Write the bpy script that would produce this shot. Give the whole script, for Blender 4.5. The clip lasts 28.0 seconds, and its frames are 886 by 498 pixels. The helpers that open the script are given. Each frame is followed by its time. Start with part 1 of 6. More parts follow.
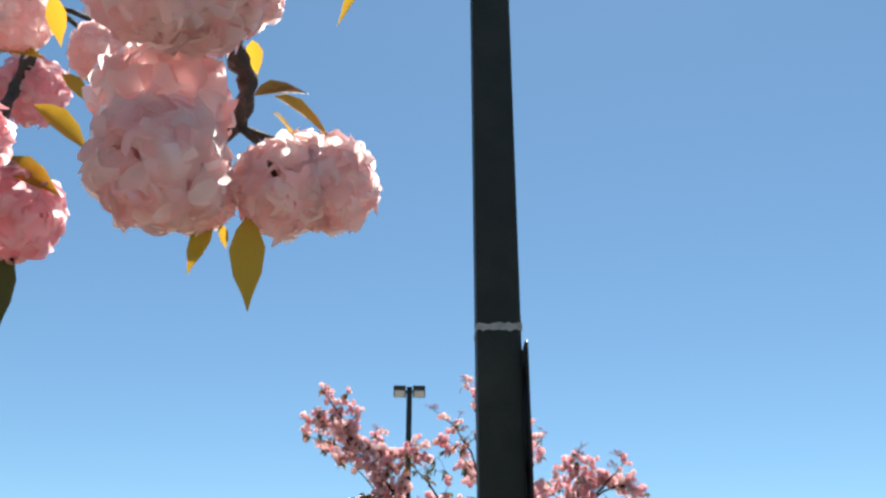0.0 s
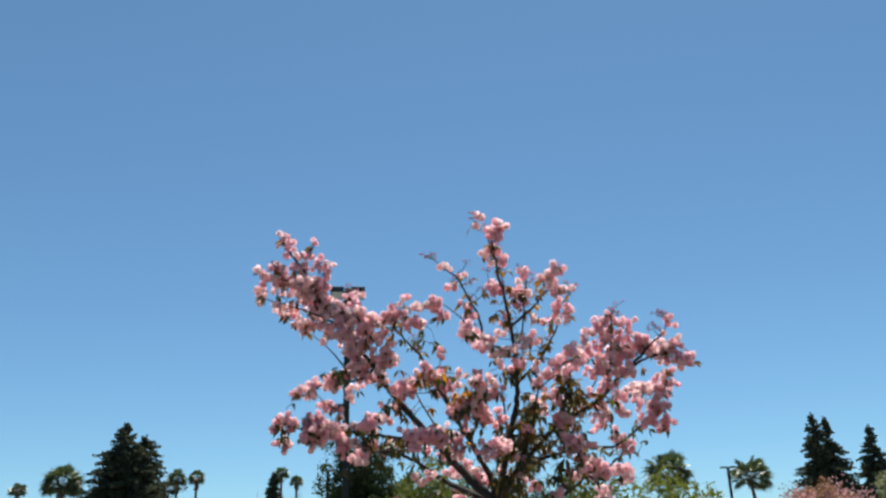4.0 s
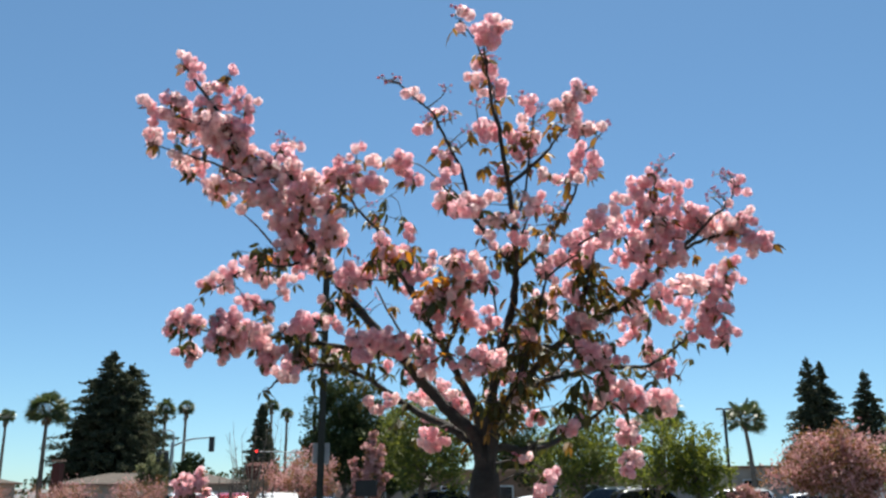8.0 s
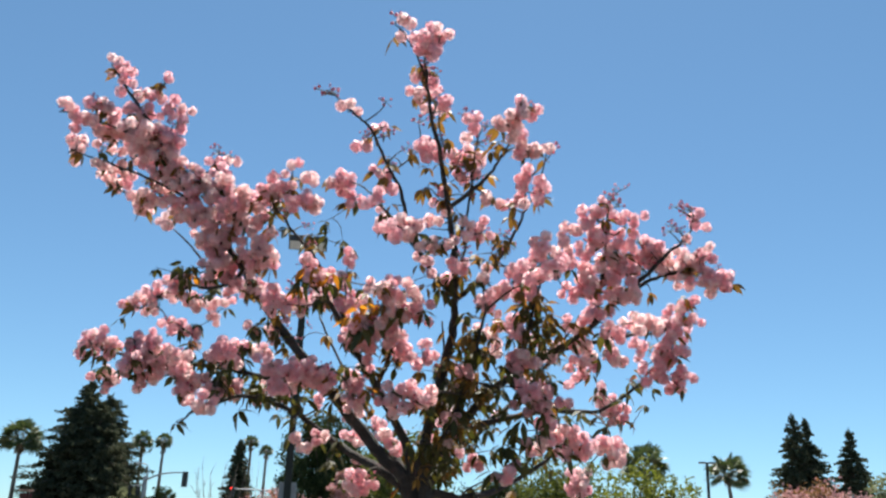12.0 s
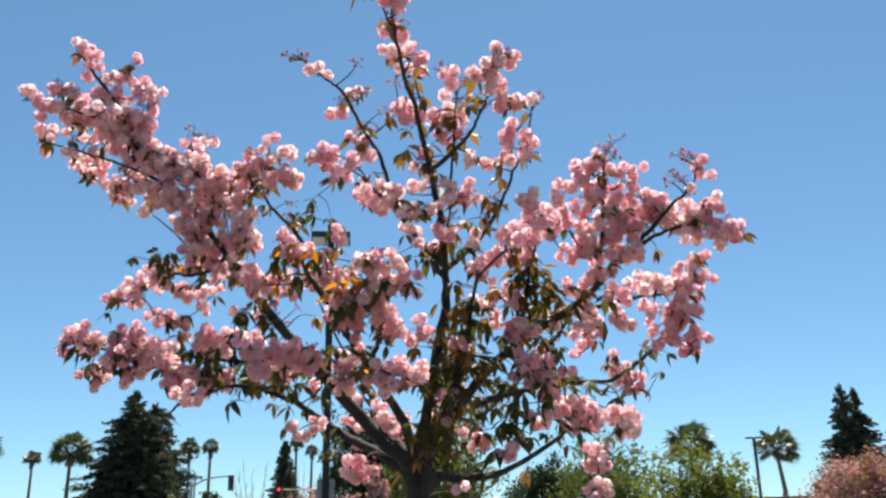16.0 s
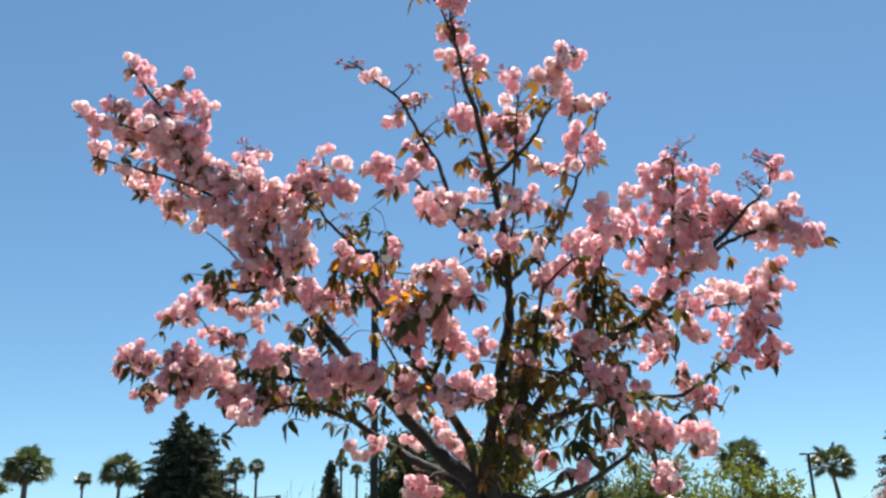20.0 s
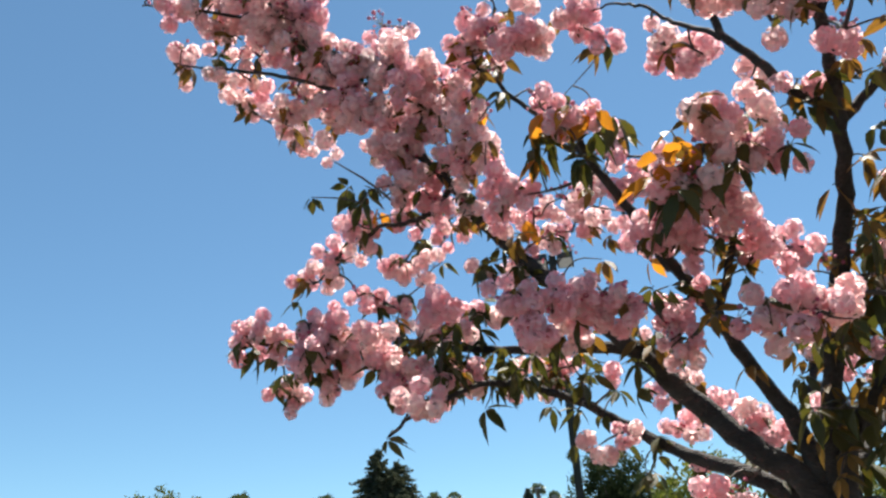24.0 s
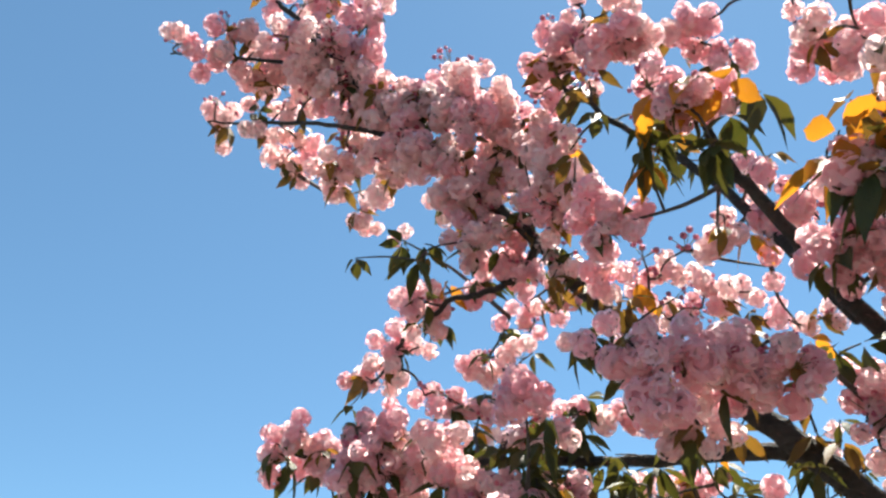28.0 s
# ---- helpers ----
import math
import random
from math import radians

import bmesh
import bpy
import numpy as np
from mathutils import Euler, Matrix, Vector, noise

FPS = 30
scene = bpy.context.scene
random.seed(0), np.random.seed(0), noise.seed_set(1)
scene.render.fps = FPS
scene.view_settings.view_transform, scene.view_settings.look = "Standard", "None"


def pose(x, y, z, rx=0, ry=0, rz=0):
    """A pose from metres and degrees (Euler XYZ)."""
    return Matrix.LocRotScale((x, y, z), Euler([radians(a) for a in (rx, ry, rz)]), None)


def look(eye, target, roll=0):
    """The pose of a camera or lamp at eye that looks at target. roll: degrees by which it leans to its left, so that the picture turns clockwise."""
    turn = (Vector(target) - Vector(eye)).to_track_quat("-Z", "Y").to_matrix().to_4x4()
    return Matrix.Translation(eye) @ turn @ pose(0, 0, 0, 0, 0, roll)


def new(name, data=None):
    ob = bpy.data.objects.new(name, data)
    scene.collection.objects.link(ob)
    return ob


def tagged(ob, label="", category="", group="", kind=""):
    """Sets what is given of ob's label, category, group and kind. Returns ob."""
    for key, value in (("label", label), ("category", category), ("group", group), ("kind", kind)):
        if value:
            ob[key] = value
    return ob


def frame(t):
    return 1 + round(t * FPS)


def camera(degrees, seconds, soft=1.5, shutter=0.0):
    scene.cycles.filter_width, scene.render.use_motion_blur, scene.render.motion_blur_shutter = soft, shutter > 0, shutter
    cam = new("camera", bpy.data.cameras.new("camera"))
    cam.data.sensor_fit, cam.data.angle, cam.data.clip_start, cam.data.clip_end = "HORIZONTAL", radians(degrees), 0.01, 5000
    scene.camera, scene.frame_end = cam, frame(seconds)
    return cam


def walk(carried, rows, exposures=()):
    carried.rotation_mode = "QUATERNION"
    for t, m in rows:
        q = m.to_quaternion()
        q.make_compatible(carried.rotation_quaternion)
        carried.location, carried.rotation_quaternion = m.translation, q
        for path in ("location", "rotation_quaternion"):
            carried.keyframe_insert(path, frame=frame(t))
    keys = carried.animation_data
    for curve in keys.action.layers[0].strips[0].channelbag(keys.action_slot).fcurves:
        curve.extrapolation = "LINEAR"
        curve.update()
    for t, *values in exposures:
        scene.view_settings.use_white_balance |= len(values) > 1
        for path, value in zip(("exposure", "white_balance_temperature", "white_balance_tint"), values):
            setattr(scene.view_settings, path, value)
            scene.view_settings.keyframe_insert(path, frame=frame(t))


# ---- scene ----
import collections

cam = camera(54.2, 28.0, 2.5)
METRES, EYE, TILT, LEAN, TURN = 8.0, 1.6, 0.5, 0.0, 12.7
ROWS = [
    (0.0, 0.0047, -0.0363, -0.002, -0.48, 23.94, -0.15),
    (0.1, 0.0032, -0.0287, -0.0015, -0.74, 23.64, 0.0),
    (0.2, 0.0018, -0.0209, -0.0012, -0.94, 23.15, 0.16),
    (0.3, 0.0007, -0.0133, -0.0013, -0.94, 22.88, 0.49),
    (0.4, 0.0003, -0.0066, -0.0013, -0.3, 22.86, 1.02),
    (0.5, -0.0001, 0.0002, -0.0014, 0.58, 22.96, 1.48),
    (1.0, -0.0056, 0.0345, -0.001, 5.46, 22.15, 0.53),
    (1.5, -0.0201, 0.0709, -0.0027, 1.54, 21.43, 0.46),
    (2.0, -0.0302, 0.1071, -0.0069, 1.85, 20.67, 0.68),
    (2.5, -0.0419, 0.1407, -0.0111, 3.73, 20.33, 1.0),
    (3.0, -0.0587, 0.1716, -0.0102, -0.81, 20.47, 2.53),
    (3.5, -0.065, 0.2064, -0.0064, -2.56, 21.53, 3.1),
    (4.0, -0.072, 0.245, -0.0089, -5.59, 18.86, 1.41),
    (4.5, -0.0758, 0.2801, -0.0096, -10.52, 16.31, 1.6),
    (6.5, -0.0441, 0.4211, -0.0072, -9.73, 14.32, -0.62),
    (7.0, -0.0419, 0.4601, -0.0052, -9.82, 15.39, 0.66),
    (7.5, -0.035, 0.4922, -0.0004, -7.97, 14.43, 0.49),
    (8.0, -0.0235, 0.5225, 0.0034, -6.2, 14.83, 0.17),
    (8.5, -0.017, 0.547, 0.0022, -8.07, 15.07, -0.41),
    (9.0, -0.0064, 0.5568, 0.0044, -8.59, 15.97, -1.38),
    (9.5, -0.0013, 0.5578, 0.0049, -9.56, 16.48, -1.57),
    (10.0, 0.0002, 0.559, 0.0049, -10.08, 16.19, -1.24),
    (10.5, 0.0023, 0.56, 0.0052, -10.38, 16.39, -1.66),
    (11.0, 0.0059, 0.5615, 0.0057, -10.08, 17.37, -1.79),
    (11.5, 0.0109, 0.5625, 0.0062, -8.22, 18.25, -1.82),
    (12.0, 0.0171, 0.5625, 0.0062, -7.4, 17.61, -1.88),
    (12.5, 0.0214, 0.5708, 0.0053, -6.47, 17.25, -1.61),
    (14.5, 0.0469, 0.5967, 0.0032, -5.38, 16.93, 1.84),
    (15.0, 0.048, 0.597, 0.0022, -3.65, 16.78, 2.26),
    (15.5, 0.0494, 0.5968, 0.0017, -4.19, 16.78, 1.5),
    (16.0, 0.0486, 0.596, 0.002, -4.22, 17.07, 0.99),
    (16.5, 0.0475, 0.596, 0.0022, -3.95, 17.23, 0.73),
    (17.0, 0.0469, 0.5962, 0.0026, -3.78, 17.64, 0.91),
    (17.5, 0.0462, 0.5963, 0.0029, -3.32, 17.94, 1.34),
    (18.0, 0.0461, 0.5966, 0.003, -2.85, 18.25, 1.34),
    (18.5, 0.0468, 0.5974, 0.0033, -2.52, 18.34, 1.24),
    (19.0, 0.0467, 0.5984, 0.0035, -2.11, 18.39, 1.24),
    (19.5, 0.0455, 0.6024, 0.005, -1.55, 18.43, 1.05),
    (20.0, 0.0373, 0.616, 0.0043, -1.36, 18.28, 1.14),
    (20.5, 0.0228, 0.638, 0.0039, -4.9, 17.6, 0.98),
    (22.5, 0.0159, 0.7357, 0.0062, -1.81, 19.66, 2.24),
    (23.0, 0.0164, 0.7645, 0.0066, 5.25, 19.43, 1.73),
    (23.5, 0.0071, 0.7948, 0.0078, 9.11, 19.39, 2.47),
    (24.0, 0.0024, 0.8188, 0.0126, 11.39, 20.56, 3.87),
    (24.5, 0.0039, 0.8433, 0.0153, 17.08, 22.41, 4.3),
    (25.0, -0.0034, 0.8662, 0.0172, 17.94, 24.82, 4.12),
    (25.5, -0.0041, 0.8916, 0.0197, 19.02, 26.89, 3.98),
    (26.0, -0.0027, 0.9096, 0.0198, 21.2, 29.62, 2.74),
    (26.5, -0.0064, 0.9137, 0.0213, 20.38, 30.08, 3.44),
    (27.0, -0.0077, 0.9128, 0.0212, 19.59, 30.54, 2.72),
    (27.5, -0.007, 0.9111, 0.021, 19.0, 30.56, 2.27),
    (28.0, -0.0063, 0.9094, 0.0207, 18.72, 30.71, 1.99),
]
EXPOSURES = [(0.0, 1.28, 6950, 9), (1.0, 1.18, 6600, 6), (2.0, 1.1, 6600, 6), (3.0, 1.0, 6650, 9), (4.0, 0.86, 6450, 7), (5.5, 0.92, 6600, 9), (7.5, 1.02, 6600, 9), (10.0, 1.12, 6600, 9), (20.0, 1.16, 6650, 9), (23.0, 1.12, 6650, 8), (24.0, 1.22, 6700, 8), (25.0, 1.3, 6650, 6), (26.5, 1.47, 6800, 7), (28.0, 1.52, 6800, 6)]
walk(cam, [(t, pose(0, 0, EYE, TILT, LEAN, TURN) @ pose(METRES * x, METRES * y, METRES * z, 90 + pitch, roll, yaw)) for t, x, y, z, yaw, pitch, roll in ROWS], EXPOSURES)

# ---- sky and sun ----
SUN_UP, SUN_AWAY = 62.0, -2.0  # degrees above the ground, degrees to the left of +y
world = bpy.data.worlds.new("sky")
scene.world = world
world.use_nodes = True
wn = world.node_tree
sky = wn.nodes.new("ShaderNodeTexSky")
sky.sky_type = "NISHITA"
sky.sun_disc = False
sky.sun_elevation, sky.sun_rotation = radians(SUN_UP), radians(-SUN_AWAY)
sky.air_density, sky.dust_density, sky.ozone_density = 1.0, 0.65, 3.6
sky.altitude = 2200
tint = wn.nodes.new("ShaderNodeMix")
tint.data_type, tint.blend_type = "RGBA", "MULTIPLY"
tint.inputs[0].default_value, tint.inputs[7].default_value = 1.0, (0.598, 0.832, 0.915, 1)
even = wn.nodes.new("ShaderNodeGamma")
even.inputs[1].default_value = 0.80
wn.links.new(sky.outputs[0], even.inputs[0])
wn.links.new(even.outputs[0], tint.inputs[6])
wn.links.new(tint.outputs[2], wn.nodes["Background"].inputs[0])
wn.nodes["Background"].inputs[1].default_value = 0.0985
sun = new("sun", bpy.data.lights.new("sun", "SUN"))
sun.data.energy, sun.data.angle, sun.data.color = 5.0, radians(0.53), (1.0, 0.96, 0.9)
sa, se = radians(SUN_AWAY), radians(SUN_UP)
sun.matrix_world = look((0, 0, 30), (math.sin(sa) * math.cos(se), -math.cos(sa) * math.cos(se), 30 - math.sin(se)))

# ---- materials ----
def shader(name, colours, rough=0.6, metal=0.0, scale=6.0, bump=0.2, bump_scale=None, through_light=0.0, per="noise", spec=0.5, stretch=(1, 1, 1), through_tint=None):
    """A principled material: colours run along noise, and along a chance value for each piece."""
    m = bpy.data.materials.new(name)
    m.use_nodes = True
    n, l = m.node_tree.nodes, m.node_tree.links
    b = n["Principled BSDF"]
    b.inputs["Roughness"].default_value, b.inputs["Metallic"].default_value = rough, metal
    b.inputs["Specular IOR Level"].default_value = spec
    co, mp = n.new("ShaderNodeTexCoord"), n.new("ShaderNodeMapping")
    mp.inputs["Scale"].default_value = stretch
    l.new(co.outputs["Object"], mp.inputs[0])
    big, fine = n.new("ShaderNodeTexNoise"), n.new("ShaderNodeTexNoise")
    big.inputs["Scale"].default_value, fine.inputs["Scale"].default_value = scale, (bump_scale or scale * 9)
    big.inputs["Detail"].default_value, fine.inputs["Detail"].default_value = 5, 4
    for t in (big, fine):
        l.new(mp.outputs[0], t.inputs["Vector"])
    ramp = n.new("ShaderNodeValToRGB")
    el = ramp.color_ramp.elements
    span = (0.3, 0.7) if per == "noise" else (0.05, 0.95)
    for i, c in enumerate(colours):
        p = span[0] + (span[1] - span[0]) * i / max(1, len(colours) - 1)
        e = el[i] if i < 2 else el.new(p)
        e.position, e.color = p, (*c, 1)
    mix = n.new("ShaderNodeMix")
    mix.data_type = "FLOAT"
    mix.inputs[0].default_value = {"noise": 0.3, "piece": 0.25, "island": 0.25}[per]
    if per == "noise":
        l.new(big.outputs["Fac"], mix.inputs[2])
        l.new(fine.outputs["Fac"], mix.inputs[3])
    else:
        src = n.new("ShaderNodeObjectInfo").outputs["Random"] if per == "piece" else n.new("ShaderNodeNewGeometry").outputs["Random Per Island"]
        l.new(src, mix.inputs[2])
        l.new(big.outputs["Fac"], mix.inputs[3])
    l.new(mix.outputs[0], ramp.inputs[0])
    l.new(ramp.outputs[0], b.inputs["Base Color"])
    if bump:
        bp = n.new("ShaderNodeBump")
        bp.inputs["Strength"].default_value, bp.inputs["Distance"].default_value = bump, 0.02
        l.new(fine.outputs["Fac"], bp.inputs["Height"])
        l.new(bp.outputs[0], b.inputs["Normal"])
    if through_light:
        tr, ms = n.new("ShaderNodeBsdfTranslucent"), n.new("ShaderNodeMixShader")
        if through_tint:
            tint = n.new("ShaderNodeMix")
            tint.data_type, tint.blend_type = "RGBA", "MULTIPLY"
            tint.inputs[0].default_value = 1.0
            tint.inputs[7].default_value = (*through_tint, 1)
            l.new(ramp.outputs[0], tint.inputs[6])
            l.new(tint.outputs[2], tr.inputs[0])
        else:
            l.new(ramp.outputs[0], tr.inputs[0])
        ms.inputs[0].default_value = through_light
        l.new(b.outputs[0], ms.inputs[1])
        l.new(tr.outputs[0], ms.inputs[2])
        l.new(ms.outputs[0], n["Material Output"].inputs[0])
    return m


def glow(name, colour, power):
    m = shader(name, [colour, colour], 0.4, bump=0)
    b = m.node_tree.nodes["Principled BSDF"]
    b.inputs["Emission Color"].default_value, b.inputs["Emission Strength"].default_value = (*colour, 1), power
    return m


PETAL = shader("petal", [(0.965, 0.585, 0.625), (0.975, 0.70, 0.725), (0.985, 0.85, 0.845)], 0.7, scale=30, bump=0.05, through_light=0.8, per="island", spec=0.15)
CREAM_PETAL = shader("cream_petal", [(0.97, 0.68, 0.685), (0.98, 0.785, 0.77), (0.99, 0.89, 0.865)], 0.7, scale=30, bump=0.05, through_light=0.8, per="island", spec=0.15)
PALE_PETAL = shader("pale_petal", [(0.975, 0.72, 0.725), (0.985, 0.85, 0.835), (0.99, 0.94, 0.92)], 0.75, scale=30, bump=0.04, through_light=0.85, per="island", spec=0.15)
BUD = shader("bud", [(0.60, 0.14, 0.22), (0.75, 0.25, 0.33)], 0.6, scale=40, bump=0.1, through_light=0.25, per="island", spec=0.3)
STALK = shader("stalk", [(0.16, 0.17, 0.05), (0.24, 0.14, 0.07)], 0.6, scale=20, bump=0.1)
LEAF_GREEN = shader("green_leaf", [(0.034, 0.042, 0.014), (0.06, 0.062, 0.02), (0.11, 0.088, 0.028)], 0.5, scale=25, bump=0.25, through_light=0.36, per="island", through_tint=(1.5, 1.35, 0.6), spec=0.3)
# the gold end of this ramp stands in for leaves lit from behind
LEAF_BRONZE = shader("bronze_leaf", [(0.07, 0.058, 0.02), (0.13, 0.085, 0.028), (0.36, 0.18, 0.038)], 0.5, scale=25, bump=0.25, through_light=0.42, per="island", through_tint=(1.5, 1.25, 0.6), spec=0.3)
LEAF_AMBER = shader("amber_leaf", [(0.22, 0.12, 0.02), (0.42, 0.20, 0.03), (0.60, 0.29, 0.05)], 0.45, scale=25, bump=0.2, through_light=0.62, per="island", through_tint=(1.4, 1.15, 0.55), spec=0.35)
BARK = shader("cherry_bark", [(0.015, 0.012, 0.0095), (0.032, 0.026, 0.021), (0.062, 0.051, 0.042)], 0.85, scale=9, bump=0.9, bump_scale=60, stretch=(1, 1, 2.2))
TWIG = shader("twig_bark", [(0.045, 0.033, 0.027), (0.09, 0.068, 0.055)], 0.8, scale=30, bump=0.5)
FAR_BARK = shader("far_bark", [(0.08, 0.06, 0.045), (0.15, 0.12, 0.09)], 0.9, scale=5, bump=0.6)
PALM_BARK = shader("palm_bark", [(0.13, 0.10, 0.075), (0.22, 0.18, 0.14)], 0.9, scale=3, bump=0.8, stretch=(1, 1, 4))
FOLIAGE = shader("spring_foliage", [(0.05, 0.068, 0.017), (0.092, 0.118, 0.028), (0.165, 0.18, 0.05)], 0.6, scale=2, bump=0.15, through_light=0.4, per="island", through_tint=(1.3, 1.2, 0.65), spec=0.25)
YOUNG_FOLIAGE = shader("young_foliage", [(0.062, 0.083, 0.018), (0.115, 0.145, 0.03), (0.20, 0.215, 0.055)], 0.6, scale=2, bump=0.15, through_light=0.5, per="island", through_tint=(1.3, 1.2, 0.65), spec=0.25)
FOLIAGE_DARK = shader("dark_foliage", [(0.022, 0.036, 0.013), (0.04, 0.058, 0.02), (0.07, 0.085, 0.032)], 0.8, scale=2, bump=0.15, through_light=0.3, per="island", spec=0.15)
FOLIAGE_OLIVE = shader("olive_foliage", [(0.12, 0.14, 0.06), (0.19, 0.20, 0.095), (0.26, 0.26, 0.14)], 0.6, scale=2, bump=0.15, through_light=0.5, per="island", spec=0.2)
NOTICE = shader("notice_board", [(0.26, 0.26, 0.25), (0.36, 0.36, 0.34)], 0.6, scale=6, bump=0.05)
NEEDLE = shader("redwood_needles", [(0.042, 0.051, 0.032), (0.072, 0.081, 0.047), (0.115, 0.119, 0.068)], 0.95, scale=1.5, bump=0.1, through_light=0.22, per="island", spec=0.08)
FROND = shader("palm_frond", [(0.035, 0.055, 0.018), (0.07, 0.10, 0.03), (0.12, 0.13, 0.05)], 0.45, scale=2, bump=0.1, through_light=0.25, per="island")
SKIRT = shader("dry_frond", [(0.16, 0.11, 0.06), (0.26, 0.19, 0.11)], 0.8, scale=2, bump=0.2, through_light=0.2, per="island")
FAR_PETAL = shader("far_petal", [(0.38, 0.17, 0.16), (0.52, 0.27, 0.25), (0.72, 0.45, 0.415)], 0.7, scale=6, bump=0.1, through_light=0.32, per="island", spec=0.2)
SAPLING_PETAL = shader("sapling_petal", [(0.80, 0.42, 0.44), (0.90, 0.56, 0.57), (0.95, 0.72, 0.70)], 0.7, scale=6, bump=0.1, through_light=0.5, per="island", spec=0.2)
FAR_BRONZE = shader("far_bronze_leaf", [(0.16, 0.10, 0.03), (0.30, 0.14, 0.05)], 0.5, scale=6, bump=0.1, through_light=0.4, per="island")
POST_PAINT = shader("post_paint", [(0.014, 0.0165, 0.012), (0.021, 0.0225, 0.017), (0.034, 0.034, 0.026)], 0.6, spec=0.25, scale=7, bump=0.12, bump_scale=160)
TAPE = shader("tape_residue", [(0.24, 0.235, 0.22), (0.38, 0.37, 0.34), (0.17, 0.165, 0.15)], 0.8, scale=35, bump=0.4)
PLATE_BACK = shader("sign_plate", [(0.012, 0.013, 0.013), (0.024, 0.025, 0.024)], 0.55, spec=0.3, scale=8, bump=0.1)
PEN = shader("paint_pen", [(0.20, 0.42, 0.44), (0.32, 0.52, 0.52)], 0.6, scale=60, bump=0.1)
DARK_METAL = shader("dark_metal", [(0.03, 0.032, 0.03), (0.06, 0.06, 0.055)], 0.5, metal=0.3, scale=6, bump=0.1)
GALV = shader("galvanised_steel", [(0.30, 0.31, 0.31), (0.42, 0.42, 0.41)], 0.45, metal=0.7, scale=10, bump=0.1)
LENS = shader("lamp_lens", [(0.55, 0.55, 0.50), (0.66, 0.65, 0.6)], 0.25, scale=20, bump=0.05)
WHITE_SIGN = shader("white_sign", [(0.62, 0.62, 0.6), (0.74, 0.74, 0.72)], 0.5, scale=6, bump=0.05)
ASPHALT = shader("asphalt", [(0.075, 0.075, 0.076), (0.11, 0.108, 0.106), (0.15, 0.147, 0.142)], 0.9, scale=0.6, bump=0.5, bump_scale=70)
CONCRETE = shader("kerb_concrete", [(0.28, 0.27, 0.25), (0.38, 0.37, 0.34), (0.45, 0.43, 0.4)], 0.85, scale=3, bump=0.4, bump_scale=90)
MULCH = shader("bark_mulch", [(0.07, 0.045, 0.03), (0.13, 0.09, 0.06), (0.21, 0.155, 0.11)], 0.95, scale=12, bump=1.0, bump_scale=45)
LINE_PAINT = shader("line_paint", [(0.55, 0.55, 0.52), (0.75, 0.75, 0.72)], 0.7, scale=8, bump=0.3)
STUCCO = shader("stucco", [(0.30, 0.25, 0.20), (0.38, 0.33, 0.27)], 0.9, scale=1.5, bump=0.4, bump_scale=40)
RED_ROOF = shader("red_roof", [(0.065, 0.022, 0.017), (0.11, 0.038, 0.03)], 0.85, scale=2, bump=0.4, spec=0.2)
STUCCO_DARK = shader("brown_stucco", [(0.20, 0.12, 0.08), (0.29, 0.18, 0.12)], 0.9, scale=1.5, bump=0.4, bump_scale=40)
ROOF = shader("roof_tile", [(0.055, 0.045, 0.038), (0.085, 0.07, 0.058), (0.12, 0.10, 0.085)], 0.9, scale=2, bump=0.6, bump_scale=20, spec=0.2)
DARK_GLASS = shader("dark_glass", [(0.012, 0.015, 0.018), (0.02, 0.024, 0.028)], 0.06, scale=2, bump=0, spec=0.8)
TYRE = shader("tyre", [(0.015, 0.015, 0.015), (0.03, 0.03, 0.03)], 0.85, scale=20, bump=0.3)
RIM = shader("rim", [(0.35, 0.35, 0.36), (0.5, 0.5, 0.5)], 0.3, metal=0.8, scale=10, bump=0.05)
RED_LAMP = glow("red_lamp", (0.8, 0.03, 0.02), 1.5)
TAIL = shader("tail_lamp", [(0.45, 0.02, 0.015), (0.6, 0.04, 0.03)], 0.2, scale=8, bump=0.05)
CLEAR_LAMP = shader("head_lamp", [(0.6, 0.6, 0.6), (0.75, 0.75, 0.75)], 0.1, scale=8, bump=0.05)
SIGNAL_BODY = shader("signal_body", [(0.015, 0.015, 0.015), (0.03, 0.03, 0.028)], 0.5, scale=5, bump=0.1)
BLUE_PLASTIC = shader("blue_plastic", [(0.04, 0.16, 0.40), (0.06, 0.22, 0.5)], 0.4, scale=5, bump=0.05)


def car_paint(name, c):
    return shader(name, [tuple(v * 0.92 for v in c), c], 0.22, metal=0.1, scale=3, bump=0.02, spec=0.7)


# ---- building tools ----
def thing(name, at=(0, 0, 0), label="", category="", group="", kind="", turn=0.0, scale=1.0):
    ob = new(name)
    ob.matrix_basis = pose(*at, 0, 0, turn) @ Matrix.Diagonal((scale, scale, scale, 1))
    ob.empty_display_size = 0.1
    return tagged(ob, label, category, group, kind)


def part(name, bm, material, parent, label="", smooth=False, kind=""):
    """One mesh object under a thing or a part. bm: a bmesh, or (verts, faces)."""
    me = bpy.data.meshes.new(name)
    if isinstance(bm, tuple):
        me.from_pydata([tuple(v) for v in bm[0]], [], bm[1])
    else:
        bmesh.ops.recalc_face_normals(bm, faces=bm.faces)
        bm.to_mesh(me)
        bm.free()
    if smooth:
        me.polygons.foreach_set("use_smooth", [True] * len(me.polygons))
    for m in (material if isinstance(material, (list, tuple)) else [material]):
        me.materials.append(m)
    ob = new(name, me)
    ob.parent = parent
    return tagged(ob, label, kind=kind)


